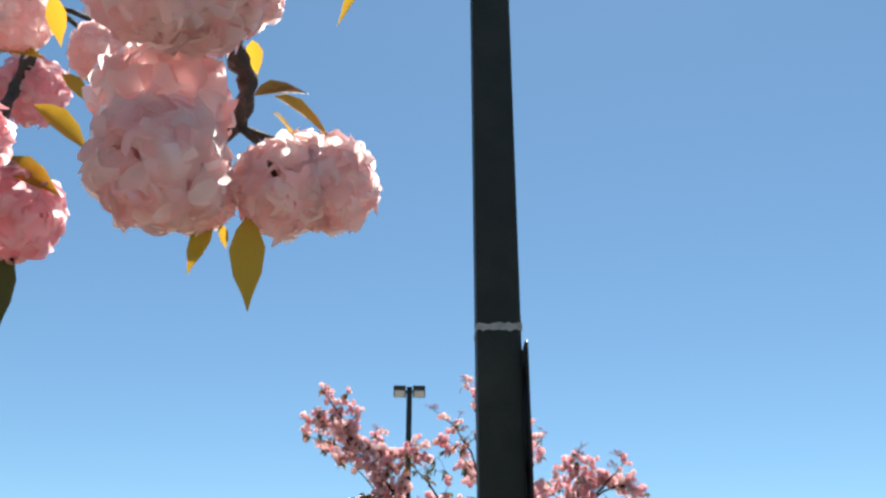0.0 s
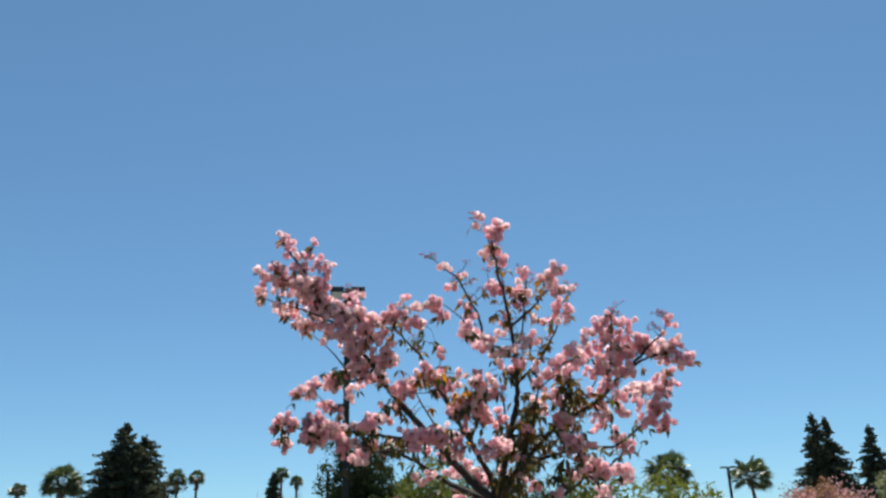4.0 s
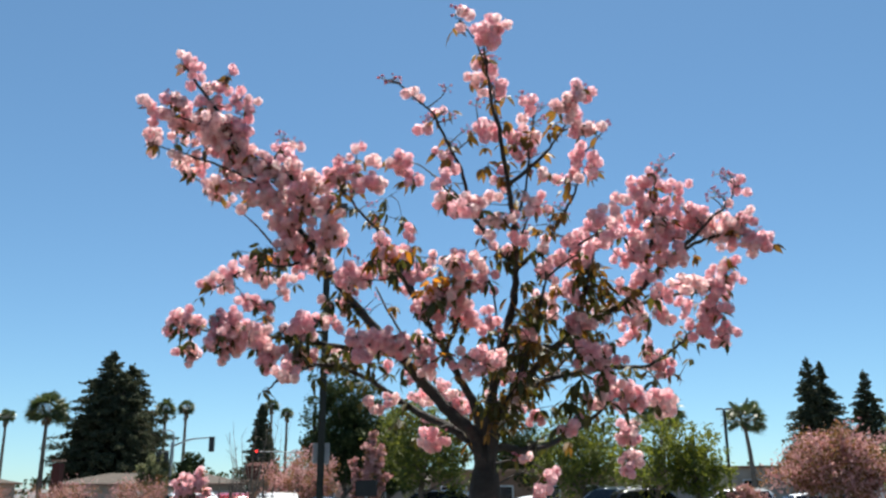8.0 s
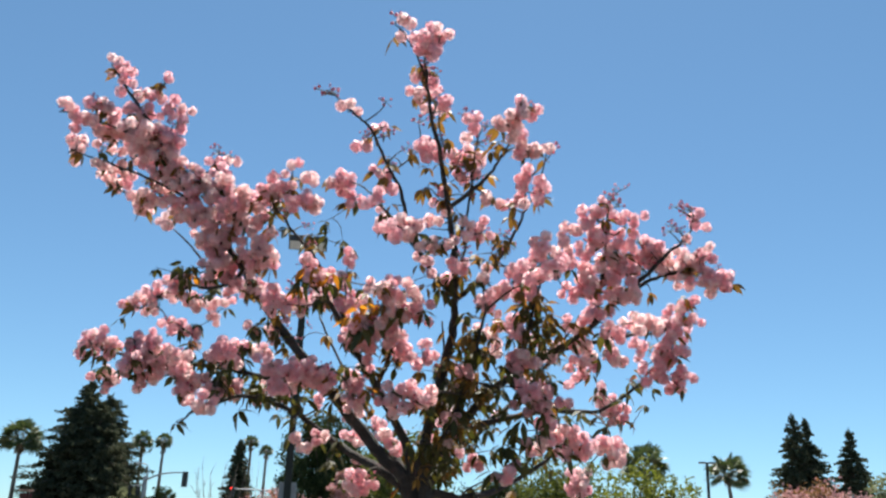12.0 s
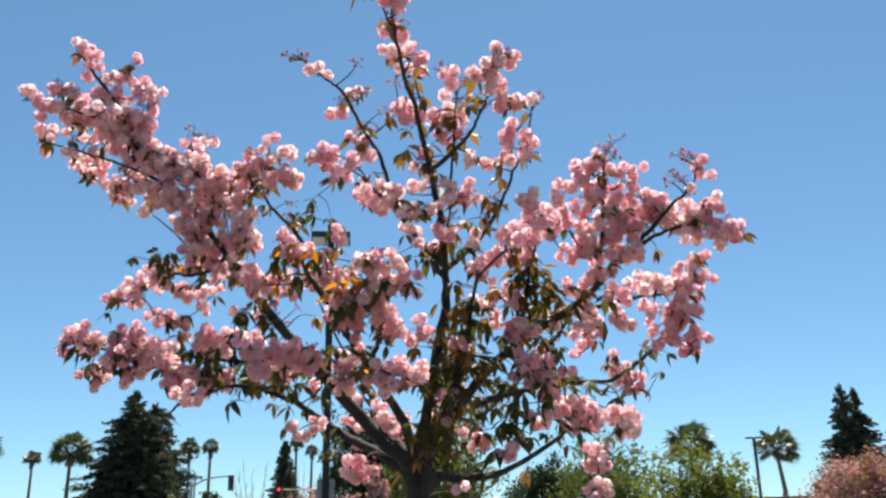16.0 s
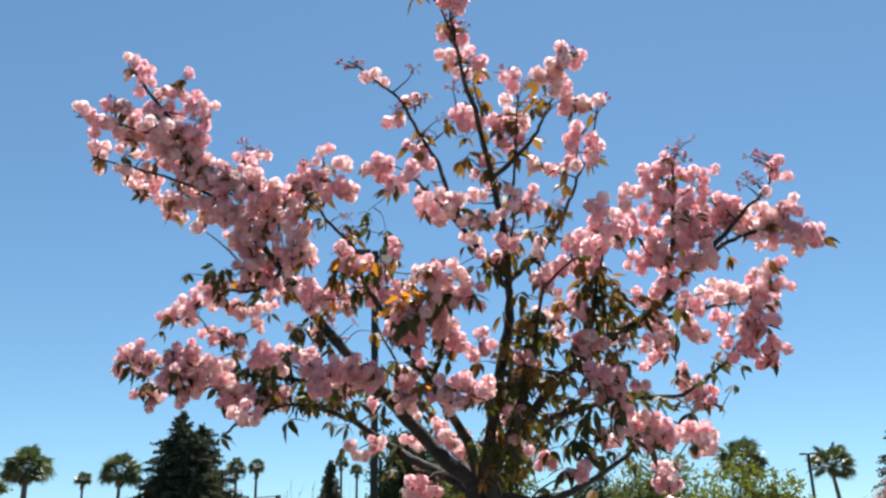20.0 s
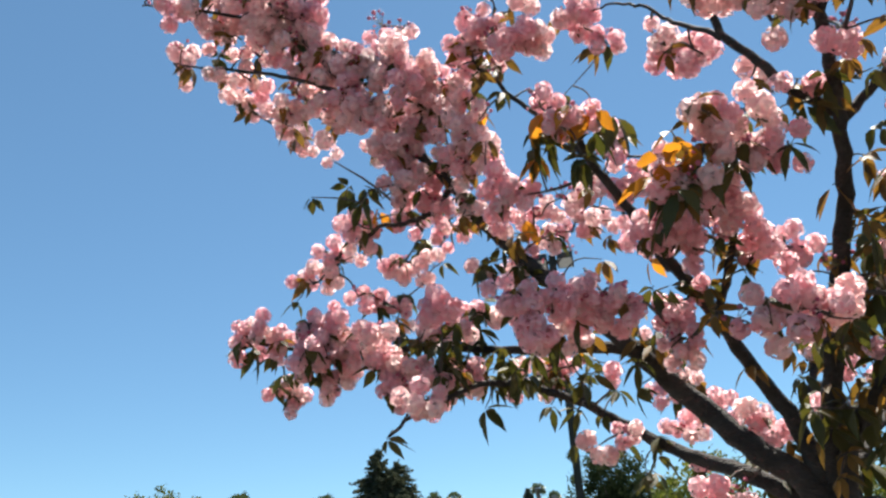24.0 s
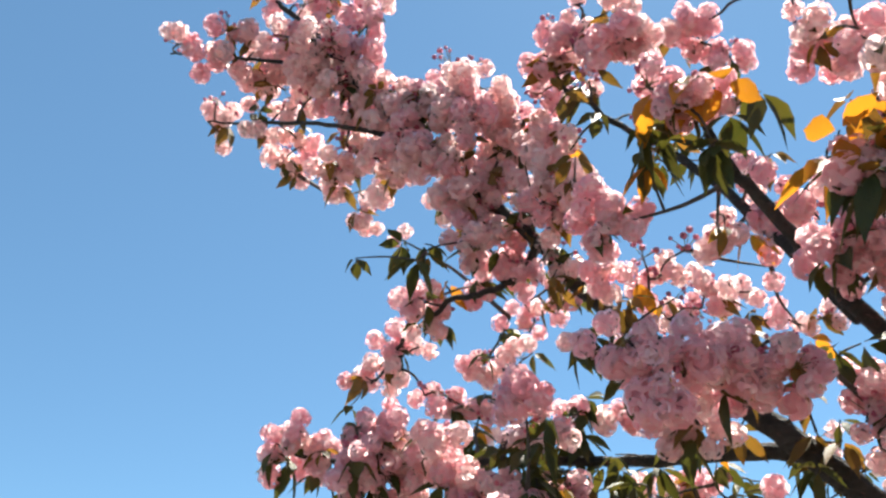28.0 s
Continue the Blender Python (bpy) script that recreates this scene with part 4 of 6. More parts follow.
# leafy shoots, with how many leaves (below 0: bronze ones)
SHOOTS = collections.defaultdict(list)
SHOOTS['C'] += [(-1.89, 8.33, 2.89, -8), (-1.92, 8.33, 2.88, -8), (-1.80, 8.35, 2.86, -8), (-1.65, 8.33, 2.67, -8), (-1.68, 8.35, 2.64, -8), (-1.98, 8.44, 2.81, -8), (-1.68, 8.73, 2.38, -7), (-1.85, 8.32, 2.88, -7), (-1.84, 8.34, 2.73, 5), (-1.97, 8.40, 2.87, 3), (-1.65, 8.35, 2.63, 5), (-1.62, 8.32, 2.58, 4), (-1.96, 8.40, 2.87, 6), (-1.94, 8.42, 2.84, 6), (-1.85, 8.35, 2.74, 6), (-1.98, 8.42, 2.83, 6), (-1.64, 8.72, 2.47, 4), (-1.78, 8.73, 2.48, 4), (-1.73, 8.71, 2.47, 3), (-1.81, 8.39, 2.82, 5), (-1.75, 8.40, 2.85, 4), (-2.14, 8.49, 2.93, -3)]
SHOOTS['C3'] += [(-1.61, 8.34, 2.71, -8), (-1.55, 8.39, 2.71, -8), (-1.47, 8.44, 2.72, 3), (-1.63, 8.65, 2.68, 4), (-1.62, 8.40, 2.77, -3), (-1.60, 8.38, 2.67, 5), (-1.61, 8.36, 2.61, 5)]
SHOOTS['A'] += [(-1.88, 9.42, 2.80, -8), (-2.68, 8.68, 3.52, -7), (-2.32, 8.84, 3.14, -7), (-2.21, 9.03, 2.90, -7), (-2.34, 8.89, 2.70, 4), (-2.99, 8.65, 3.95, -3), (-2.34, 8.89, 3.07, -3), (-2.68, 8.74, 3.57, -2), (-2.53, 8.78, 3.33, -2), (-2.03, 9.47, 2.94, -3), (-1.98, 9.09, 2.72, -3)]
SHOOTS['C2'] += [(-1.92, 9.06, 2.96, -8), (-2.26, 8.85, 3.28, -7), (-1.74, 8.80, 2.79, -8), (-1.91, 9.21, 3.28, 5), (-2.12, 9.18, 3.34, 6), (-2.15, 9.12, 3.26, 5), (-1.80, 8.85, 3.02, -3), (-2.27, 8.83, 3.23, -2)]
SHOOTS['A2'] += [(-2.17, 9.32, 2.54, -7), (-2.84, 9.26, 2.72, -7), (-2.47, 9.22, 2.66, 3), (-2.52, 9.27, 2.66, 3), (-2.50, 9.31, 2.45, 5), (-2.44, 9.27, 2.46, 3), (-2.65, 9.04, 2.55, 3), (-2.31, 9.28, 2.49, 4), (-2.54, 9.07, 2.50, 3), (-2.81, 9.22, 2.64, 3), (-2.48, 9.24, 2.68, 5), (-2.49, 9.25, 2.57, 4), (-2.45, 9.30, 2.45, 5), (-2.44, 9.38, 2.45, 4), (-2.62, 9.05, 2.54, 4), (-2.79, 9.18, 2.58, 4), (-2.31, 9.28, 2.49, 4), (-2.52, 9.20, 2.49, 4), (-2.56, 9.00, 2.51, 4), (-2.48, 9.26, 2.71, 4), (-2.49, 9.23, 2.60, 4), (-2.50, 9.22, 2.59, 4)]
SHOOTS['A2'] += [(-2.43, 9.35, 2.47, 3), (-3.23, 8.83, 2.60, 2), (-3.18, 8.84, 2.63, 2), (-2.45, 9.27, 2.52, 4)]
SHOOTS['A3'] += [(-2.75, 8.99, 3.05, -7), (-2.64, 8.65, 2.92, 4), (-2.80, 8.61, 2.96, 3), (-2.82, 9.47, 3.11, 3), (-2.66, 9.34, 2.93, 3), (-2.69, 8.66, 2.99, 4), (-2.66, 8.72, 3.01, 3), (-2.84, 9.52, 3.07, 3), (-3.19, 9.12, 2.81, 2), (-2.65, 8.72, 2.97, -2)]
SHOOTS['B'] += [(-2.51, 8.96, 2.42, 4), (-2.30, 9.04, 2.39, 4), (-2.16, 9.55, 2.50, 3), (-2.54, 8.97, 2.44, 3), (-2.18, 9.37, 2.50, 3), (-2.69, 8.86, 2.19, 4), (-2.44, 8.90, 2.55, 4), (-2.34, 9.08, 2.44, 5), (-2.53, 9.00, 2.46, 5), (-2.51, 9.00, 2.41, 5), (-2.51, 9.07, 2.46, 4), (-2.29, 9.14, 2.39, 3), (-2.27, 9.45, 2.49, -3), (-2.11, 9.28, 2.39, 4), (-2.09, 9.53, 2.47, 3), (-2.25, 8.98, 2.33, 3), (-2.29, 9.48, 2.43, 4)]
SHOOTS['D1b'] += [(-2.06, 9.20, 3.43, 6), (-1.95, 9.21, 3.32, 6), (-2.05, 9.23, 3.36, 6)]
SHOOTS['D1'] += [(-1.30, 8.61, 2.86, 4), (-1.45, 8.68, 2.91, 3), (-1.36, 8.42, 3.44, -4), (-1.32, 8.61, 2.91, -4), (-1.57, 8.44, 3.51, -3), (-1.64, 8.41, 3.61, -3), (-1.37, 8.63, 2.87, -3)]
SHOOTS['D'] += [(-1.15, 8.94, 2.58, 6), (-1.21, 8.85, 2.52, 5), (-1.29, 8.42, 3.26, -4), (-1.38, 8.37, 3.30, -3), (-1.19, 8.90, 2.61, 5), (-1.15, 8.95, 2.57, 5), (-1.22, 8.87, 2.52, 5), (-1.26, 8.44, 3.26, -4), (-1.35, 8.38, 3.33, -3), (-1.13, 8.55, 2.88, 4), (-1.40, 9.02, 2.33, 4), (-1.33, 8.98, 2.38, 4), (-1.25, 8.90, 2.39, 4), (-1.32, 9.06, 2.32, 4), (-1.22, 8.90, 2.38, 5), (-1.18, 8.52, 2.91, -4), (-1.24, 8.58, 2.91, 4), (-1.34, 7.97, 3.72, -4), (-1.18, 8.75, 2.74, -4)]
SHOOTS['D3'] += [(-1.25, 8.42, 3.35, -4), (-1.06, 8.48, 2.97, -4)]
SHOOTS['E6'] += [(-1.11, 9.04, 2.64, 5), (-0.83, 8.77, 2.73, -4), (-0.74, 8.78, 2.76, -4), (-0.92, 8.77, 2.73, -4), (-0.89, 8.77, 2.58, 4), (-0.80, 8.76, 2.64, 4), (-0.95, 8.78, 2.53, -4), (-1.07, 9.05, 2.66, -4), (-0.74, 8.77, 2.78, -5), (-0.77, 8.76, 2.82, -4), (-1.01, 8.80, 2.73, -4), (-0.97, 8.78, 2.50, 4)]
SHOOTS['H'] += [(-0.80, 8.75, 2.18, 5), (-0.92, 8.71, 2.19, 5), (-0.97, 8.78, 2.09, 5), (-0.86, 8.77, 2.03, 3), (-0.99, 8.58, 2.35, 5), (-0.96, 8.65, 2.26, 5), (-0.94, 8.77, 2.16, 5), (-0.93, 8.76, 2.02, 4), (-1.02, 8.76, 1.98, 5), (-0.78, 8.69, 2.25, 4), (-0.80, 8.63, 2.34, 4), (-0.89, 8.60, 2.34, 5), (-0.98, 8.79, 2.11, 5), (-0.88, 8.67, 2.22, 4), (-0.73, 8.64, 2.40, 4), (-0.85, 8.80, 2.13, 5), (-0.78, 8.54, 2.44, -5)]
SHOOTS['E'] += [(-1.07, 9.05, 2.60, 4), (-1.04, 8.88, 2.42, 5), (-1.10, 8.88, 2.43, 5), (-0.20, 8.97, 2.94, -3), (0.09, 8.82, 2.98, -2), (-0.71, 8.93, 2.64, 4), (-0.62, 8.90, 2.67, 4), (-0.47, 8.91, 2.70, 4), (-0.69, 8.86, 2.69, -5)]
SHOOTS['K3'] += [(-1.18, 9.55, 2.40, 5), (-1.25, 9.25, 2.04, 4), (-1.33, 9.24, 2.00, 3), (-1.14, 9.55, 2.42, 6), (-1.08, 9.57, 2.33, 6), (-1.16, 9.53, 2.25, 6), (-1.05, 9.57, 2.36, 5), (-1.14, 9.57, 2.33, 5)]
SHOOTS['D2'] += [(-1.02, 8.60, 2.99, -4), (-0.98, 8.50, 3.08, -4), (-0.98, 8.51, 3.06, -4)]
SHOOTS['E5'] += [(-1.20, 9.21, 2.29, 5), (-1.04, 9.12, 2.11, 6), (-1.25, 9.28, 2.22, 5), (-1.12, 9.15, 2.09, 6), (-1.21, 9.30, 2.19, 5), (-0.57, 9.20, 2.32, 4), (-0.64, 9.01, 2.09, 3), (-0.43, 9.63, 2.55, 3), (-0.73, 8.96, 2.11, 4)]
SHOOTS['E2'] += [(-0.44, 8.80, 2.84, -4)]
SHOOTS['E4'] += [(-0.00, 9.11, 2.96, -3), (-0.48, 9.01, 2.60, 4)]
SHOOTS['D2b'] += [(-0.78, 8.24, 3.40, -2), (-0.87, 8.19, 3.41, -3), (-1.18, 8.16, 3.10, -4)]
SHOOTS['A5'] += [(-3.16, 8.58, 3.81, -2)]
SHOOTS['A4'] += [(-2.99, 8.72, 3.43, -3)]
# extra sprays on each limb: how many, and over which stretch of it
FILL = {"A": (8, 0.3, 1), "E": (8, 0.42, 0.95), "E4": (5, 0.2, 1), "E2": (4, 0.2, 0.95), "C3": (3, 0.3, 1), "F": (3, 0.5, 1), "H": (2, 0.4, 1), "K": (4, 0.4, 1), "K2": (4, 0.4, 1), "K3": (5, 0.4, 1)}
LEAF_FILL = {"H": 95, "E5": 30, "E": 3, "E2": 2, "E6": 42, "E4": 1, "C": 1, "C2": 8, "C3": 10, "K": 34, "K2": 34, "K3": 45, "B": 22, "F": 14, "D": 16, "D1": 4, "D2": 5, "D2b": 3, "D3": 8, "A": 40, "A2": 16}
BARE = {"A": 14, "A4": 3, "C2": 7, "D": 14, "D1": 6, "D2": 6, "D2b": 3, "D3": 4, "E": 14, "E2": 10, "E3": 6, "E4": 6, "E5": 6}  # thin upright twigs with buds
PALE = {"A": 0.6, "A4": 0.75, "A5": 0.9, "A3": 0.4, "C2": 0.5, "C": 0.15, "E": 0.45, "D": 0.6}  # share of creamy blossoms
LEAFY_WIDE = ("H", "E5", "E6", "K3", "B")
LEAFY = {"A2": 0.8, "A3": 0.8, "B": 0.9, "H": 0.55, "A": 0.3, "C": 0.45, "E5": 0.55, "E6": 0.45, "F": 0.8, "D": 0.1, "K": 0.7, "K2": 0.8, "K3": 0.7}  # share of green shoots, the rest bronze


def cherry_tree(at, trunk_line, trunk_radii, label):
    rng = np.random.default_rng(21)
    tree = thing("cherry_tree", at, label, "tree")
    base = np.array(at, float)
    v, f = [], []
    tube(v, f, bent([np.array(p) - base for p in trunk_line], 16), np.interp(np.linspace(0, 1, 16), np.linspace(0, 1, len(trunk_radii)), trunk_radii), 14, 0.06, rng)
    part("trunk", (v, f), BARK, tree, "grey-brown furrowed cherry bark", True)

    def leafy(key):
        return int(rng.integers(2, 5)) * (1 if rng.random() < LEAFY.get(key, 0.1) else -1)

    petals, cream, stalks = Heap(), Heap(), Heap()
    for key, (r0, r1, points) in BOUGHS.items():
        points = [np.array(p) - base for p in points]
        if key in "ABCDEFHKK2K3":
            points.insert(0, np.array([0.02, 0.0, 1.45]) + (points[0] - [0.02, 0.0, points[0][2]]) * 0.35)
        line = bent(points, 6 * len(points))
        wob = np.cumsum(rng.normal(0, 0.0035, line.shape), axis=0)
        line = line + wob - np.linspace(0, 1, len(line))[:, None] * wob[-1]
        v, f = [], []
        tube(v, f, line, np.linspace(r0 ** 0.8, r1 ** 0.8, len(line)) ** 1.25 * (1 + 0.2 * np.exp(-np.arange(len(line)) / 5)), 10, 0.09, rng)
        limb = part("limb", (v, f), BARK, tree, smooth=True)
        tv, tf = [], []
        net = list(line)
        spots = [(np.array(s[:3]) - base, s[3]) for s in SPRAYS.get(key, [])]
        spots.sort(key=lambda s: np.min(np.linalg.norm(line - s[0], axis=1)))
        shoots = [(np.array(s[:3]) - base, s[3]) for s in SHOOTS.get(key, [])]
        for p, n in spots:
            tw = twig_to(line, p, rng, net)
            tube(tv, tf, tw, np.linspace(0.0035 + 0.012 * np.linalg.norm(tw[0] - p), 0.0024, 7), 5)
            if n == 0:
                hang(rng.choice(BUDS), "budding_spur", p, limb, rng)
                continue
            n = min(7, n + int(rng.random() < 0.4))
            shapes = CLUSTERS[n]
            pale = rng.random() < PALE.get(key, 0.35)  # odd shapes carry the creamy petals
            hang(shapes[2 * int(rng.integers(len(shapes) // 2)) + int(pale)], "flower_head", p, limb, rng, rng.uniform(0.84, 1.06) * (0.84 if key == "C" else 1.0), 40)
            if rng.random() < 0.5:
                shoots.append((tw[4] + rng.normal(0, 0.02, 3), leafy(key)))
            if rng.random() < 0.35:
                hang(rng.choice(BUDS), "budding_spur", tw[5], limb, rng, 0.8)
        many, near, far = FILL.get(key, (0, 0, 1))
        for _ in range(many):
            q = line[int((len(line) - 1) * rng.uniform(near, far))]
            p = q + around(rng) * rng.uniform(0.04, 0.19) * np.array([1, 1.3, 1]) + [0, 0, 0.02]
            tw = twig_to(line, p, rng, net)
            tube(tv, tf, tw, np.linspace(0.004, 0.002, 7), 5)
            head, turn, size = HEADS[rng.integers(len(HEADS))], any_turn(rng), rng.uniform(0.8, 1.05)
            (cream if rng.random() < 0.5 else petals).add(head[0], p, turn, size)
            stalks.add(head[1], p, turn, size)
            if rng.random() < 0.5:
                shoots.append((tw[4] + rng.normal(0, 0.03, 3), leafy(key)))
        for _ in range(LEAF_FILL.get(key, 0)):
            shoots.append((line[rng.integers(len(line) // 4, int(len(line) * 0.85))] + around(rng) * rng.uniform(0.03, 0.2 if key in LEAFY_WIDE else 0.12), leafy(key)))
        for _ in range(BARE.get(key, 0)):
            q = line[rng.integers(len(line) // 4, len(line))]
            way = around(rng) * [1, 1, 0.5] + [0, 0, 0.7]
            p = q + way * rng.uniform(0.05, 0.14)
            tube(tv, tf, twig_to(line, p, rng), np.linspace(0.0042, 0.0018, 7), 5)
            hang(rng.choice(BUDS), "budding_spur", p, limb, rng, rng.uniform(0.55, 0.85))
        for p, n in shoots:
            tube(tv, tf, twig_to(line, p, rng, net), np.linspace(0.0035, 0.0016, 7), 5)
            kind = GREEN_SHOOTS if n > 0 else BRONZE_SHOOTS
            if n < -6:  # young amber leaves at the tips, by how many
                kind, n = AMBER_SHOOTS, n + 5
            hang(kind[min(len(kind) - 1, max(0, abs(n) - 2))], "leafy_shoot", p, limb, rng, rng.uniform(0.7, 1.05), 35)
        if tf:
            part("twigwork", (tv, tf), TWIG, limb, smooth=True, kind="stuff")
    rest = new("blossoms", mesh_of("blossoms", [petals.group(PETAL), cream.group(CREAM_PETAL), stalks.group(STALK)]))
    rest.parent = tree
    tagged(rest, "pale pink double blossoms along the limbs", kind="stuff")
    return tree


cherry_tree((-1.46, 9.12, 0.0), [(-1.48, 9.14, -0.05), (-1.47, 9.13, 0.5), (-1.45, 9.12, 1.1), (-1.44, 9.12, 1.65), (-1.45, 9.1, 1.88)], (0.19, 0.135, 0.112, 0.092, 0.02),
            "young cherry tree in full pink double blossom in mulch")

# ---- the first cherry tree: its outer branch hangs over the start of the walk ----
def near_tree():
    rng = np.random.default_rng(5)
    base = np.array([-2.0, -0.6, 0.0])
    tree = thing("cherry_tree", base, "old cherry tree whose blossoming branch tip hangs low over the path", "tree")
    v, f = [], []
    tube(v, f, bent([(0, 0, -0.05), (0.02, 0, 0.7), (0.05, 0.02, 1.4), (0.06, 0.02, 1.75)], 14), np.linspace(0.19, 0.11, 14), 14, 0.06, rng)
    part("trunk", (v, f), BARK, tree, smooth=True)
    limbs = [[(0.05, 0.0, 1.6), (0.6, 0.2, 2.2), (1.2, 0.5, 2.5), (1.6, 0.62, 2.42), (1.83, 0.68, 2.12)],
             [(0.05, 0.0, 1.65), (-0.5, 0.3, 2.3), (-1.0, 0.5, 2.9), (-1.4, 0.6, 3.5)],
             [(0.05, 0.0, 1.7), (0.0, -0.5, 2.4), (0.1, -1.1, 2.9), (0.1, -1.6, 3.3)],
             [(0.05, 0.0, 1.7), (0.05, 0.0, 2.5), (0.0, -0.1, 3.3), (0.1, -0.1, 4.1)],
             [(0.05, 0.0, 1.65), (-0.5, -0.5, 2.2), (-1.2, -0.9, 2.6), (-1.7, -1.1, 3.0)]]
    made = []
    for points in limbs:
        line = bent(points, 28)
        v, f = [], []
        tube(v, f, line, np.linspace(0.06, 0.007, 28), 9, 0.08, rng)
        limb = part("limb", (v, f), BARK, tree, smooth=True)
        made.append((limb, line))
        tv, tf = [], []
        if points is not limbs[0]:
            for _ in range(26):
                p = line[rng.integers(9, 28)] + around(rng) * rng.uniform(0.08, 0.3)
                tube(tv, tf, twig_to(line, p, rng), np.linspace(0.006, 0.003, 7), 5)
                n = int(rng.integers(2, 5))
                hang(CLUSTERS[n][rng.integers(3)], "flower_head", p, limb, rng)
                if rng.random() < 0.5:
                    hang(BRONZE_SHOOTS[rng.integers(5)], "leafy_shoot", p, limb, rng)
            part("twigwork", (tv, tf), TWIG, limb, smooth=True, kind="stuff")
    # the low branch tip: large blossoms seen at arm's length, and its leaves
    limb, line = made[0]
    tv, tf = [], []
    lines = []
    for path, r in ((NEAR_TWIG, 0.006), (NEAR_SIDE_TWIG, 0.004)):
        pts = bent([line[-1], *[np.array(p) - base for p in path]], 24)
        tube(tv, tf, pts, np.linspace(r * 1.3, r * 0.7, 24) * (1 + 0.2 * np.sin(np.arange(24) * 1.9)), 8, 0.12, rng)
        lines.extend(pts)
    lines = np.array(lines)
    for x, y, z, R in NEAR_BLOSSOMS:
        c = np.array([x, y, z]) - base
        P = ([], [])
        petal_ball(*P, c, R, 250, rng, True)
        ob = new("blossom", mesh_of("blossom", [(*P, PALE_PETAL if x > -0.24 else PETAL)]))
        ob.parent = limb
        start = lines[int(np.argmin(np.linalg.norm(lines - c, axis=1)))]
        tube(tv, tf, bent([start, (start + c) / 2 + [0, 0, 0.006], c], 6), np.linspace(0.002, 0.0013, 6), 6)
    part("twigwork", (tv, tf), TWIG, limb, smooth=True, kind="stuff")
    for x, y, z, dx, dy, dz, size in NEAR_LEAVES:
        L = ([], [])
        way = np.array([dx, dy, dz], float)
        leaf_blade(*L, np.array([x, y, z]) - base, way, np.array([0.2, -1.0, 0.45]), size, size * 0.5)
        # most near leaves take the colour with backlight put in, two keep plain ones
        ob = new("leaf", mesh_of("leaf", [(*L, LEAF_BRONZE if dz > 0.5 else (LEAF_GREEN if x < -0.262 and dz < -0.5 else LEAF_BACKLIT))]))
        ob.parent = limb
    return tree
NEAR_TWIG = [(-0.084, 0.034, 1.929), (-0.082, 0.054, 1.863), (-0.077, 0.065, 1.845), (-0.080, 0.069, 1.819)]
NEAR_SIDE_TWIG = [(-0.204, 0.045, 1.988), (-0.246, 0.102, 1.931), (-0.261, 0.114, 1.902), (-0.259, 0.107, 1.873), (-0.266, 0.126, 1.836)]
NEAR_BLOSSOMS = [(-0.109, 0.044, 1.820, 0.0352), (-0.103, 0.039, 1.783, 0.0338), (-0.097, 0.063, 1.782, 0.0224), (-0.061, 0.084, 1.789, 0.0267), (-0.042, 0.099, 1.798, 0.0273), (-0.056, 0.102, 1.804, 0.0273), (-0.089, -0.010, 1.846, 0.0296), (-0.078, 0.007, 1.853, 0.0314), (-0.061, 0.011, 1.859, 0.0258), (-0.185, 0.089, 1.897, 0.0190), (-0.184, 0.104, 1.916, 0.0151), (-0.266, 0.133, 1.912, 0.0251), (-0.214, 0.048, 1.897, 0.0223), (-0.262, 0.137, 1.824, 0.0321), (-0.251, 0.066, 1.831, 0.0323)]
NEAR_LEAVES = [(-0.060, 0.063, 1.831, 0.59, 0.77, -0.05, 0.038), (-0.073, 0.067, 1.836, 0.79, 0.47, 0.59, 0.034), (-0.072, 0.072, 1.769, 0.04, 0.15, -0.79, 0.035), (-0.092, 0.074, 1.769, -0.22, -0.19, -0.76, 0.023), (-0.221, 0.087, 1.864, 0.70, 0.52, -0.29, 0.036), (-0.266, 0.117, 1.849, 0.89, 0.30, -0.15, 0.043), (-0.225, 0.054, 1.879, 0.95, 0.30, 0.20, 0.028), (-0.073, 0.058, 1.864, -0.24, 0.89, -0.19, 0.020)]
NEAR_LEAVES += [(-0.066, 0.075, 1.830, 0.33, 0.90, -0.09, 0.024), (-0.266, 0.145, 1.803, -0.16, 0.31, -0.74, 0.039), (-0.168, 0.022, 1.881, -0.06, 0.66, -0.55, 0.021), (-0.200, 0.079, 1.877, 0.68, 0.35, -0.45, 0.021), (-0.090, 0.027, 1.839, 0.40, 0.91, 0.07, 0.026), (-0.018, 0.079, 1.914, -0.69, 0.33, -0.44, 0.027), (-0.088, 0.076, 1.769, 0.10, 0.50, -0.66, 0.010)]
near_tree()

# ---- trees of the car park and beyond ----
def leaf_cards(verts, faces, points, size, rng, flat=0.0):
    """A small bent leaf or spray at each point."""
    for p in points:
        a = around(rng)
        if flat:
            a[2] *= 1 - flat
        b = np.cross(a, around(rng))
        b /= np.linalg.norm(b) + 1e-9
        a = a / np.linalg.norm(a)
        s = size * rng.uniform(0.6, 1.35)
        n = np.cross(a, b)
        o = len(verts)
        verts.extend((p - a * s * 0.6, p + b * s * 0.33 + n * s * 0.1, p + a * s * 0.6 - n * s * 0.12, p - b * s * 0.33 + n * s * 0.1))
        faces.append((o, o + 1, o + 2, o + 3))


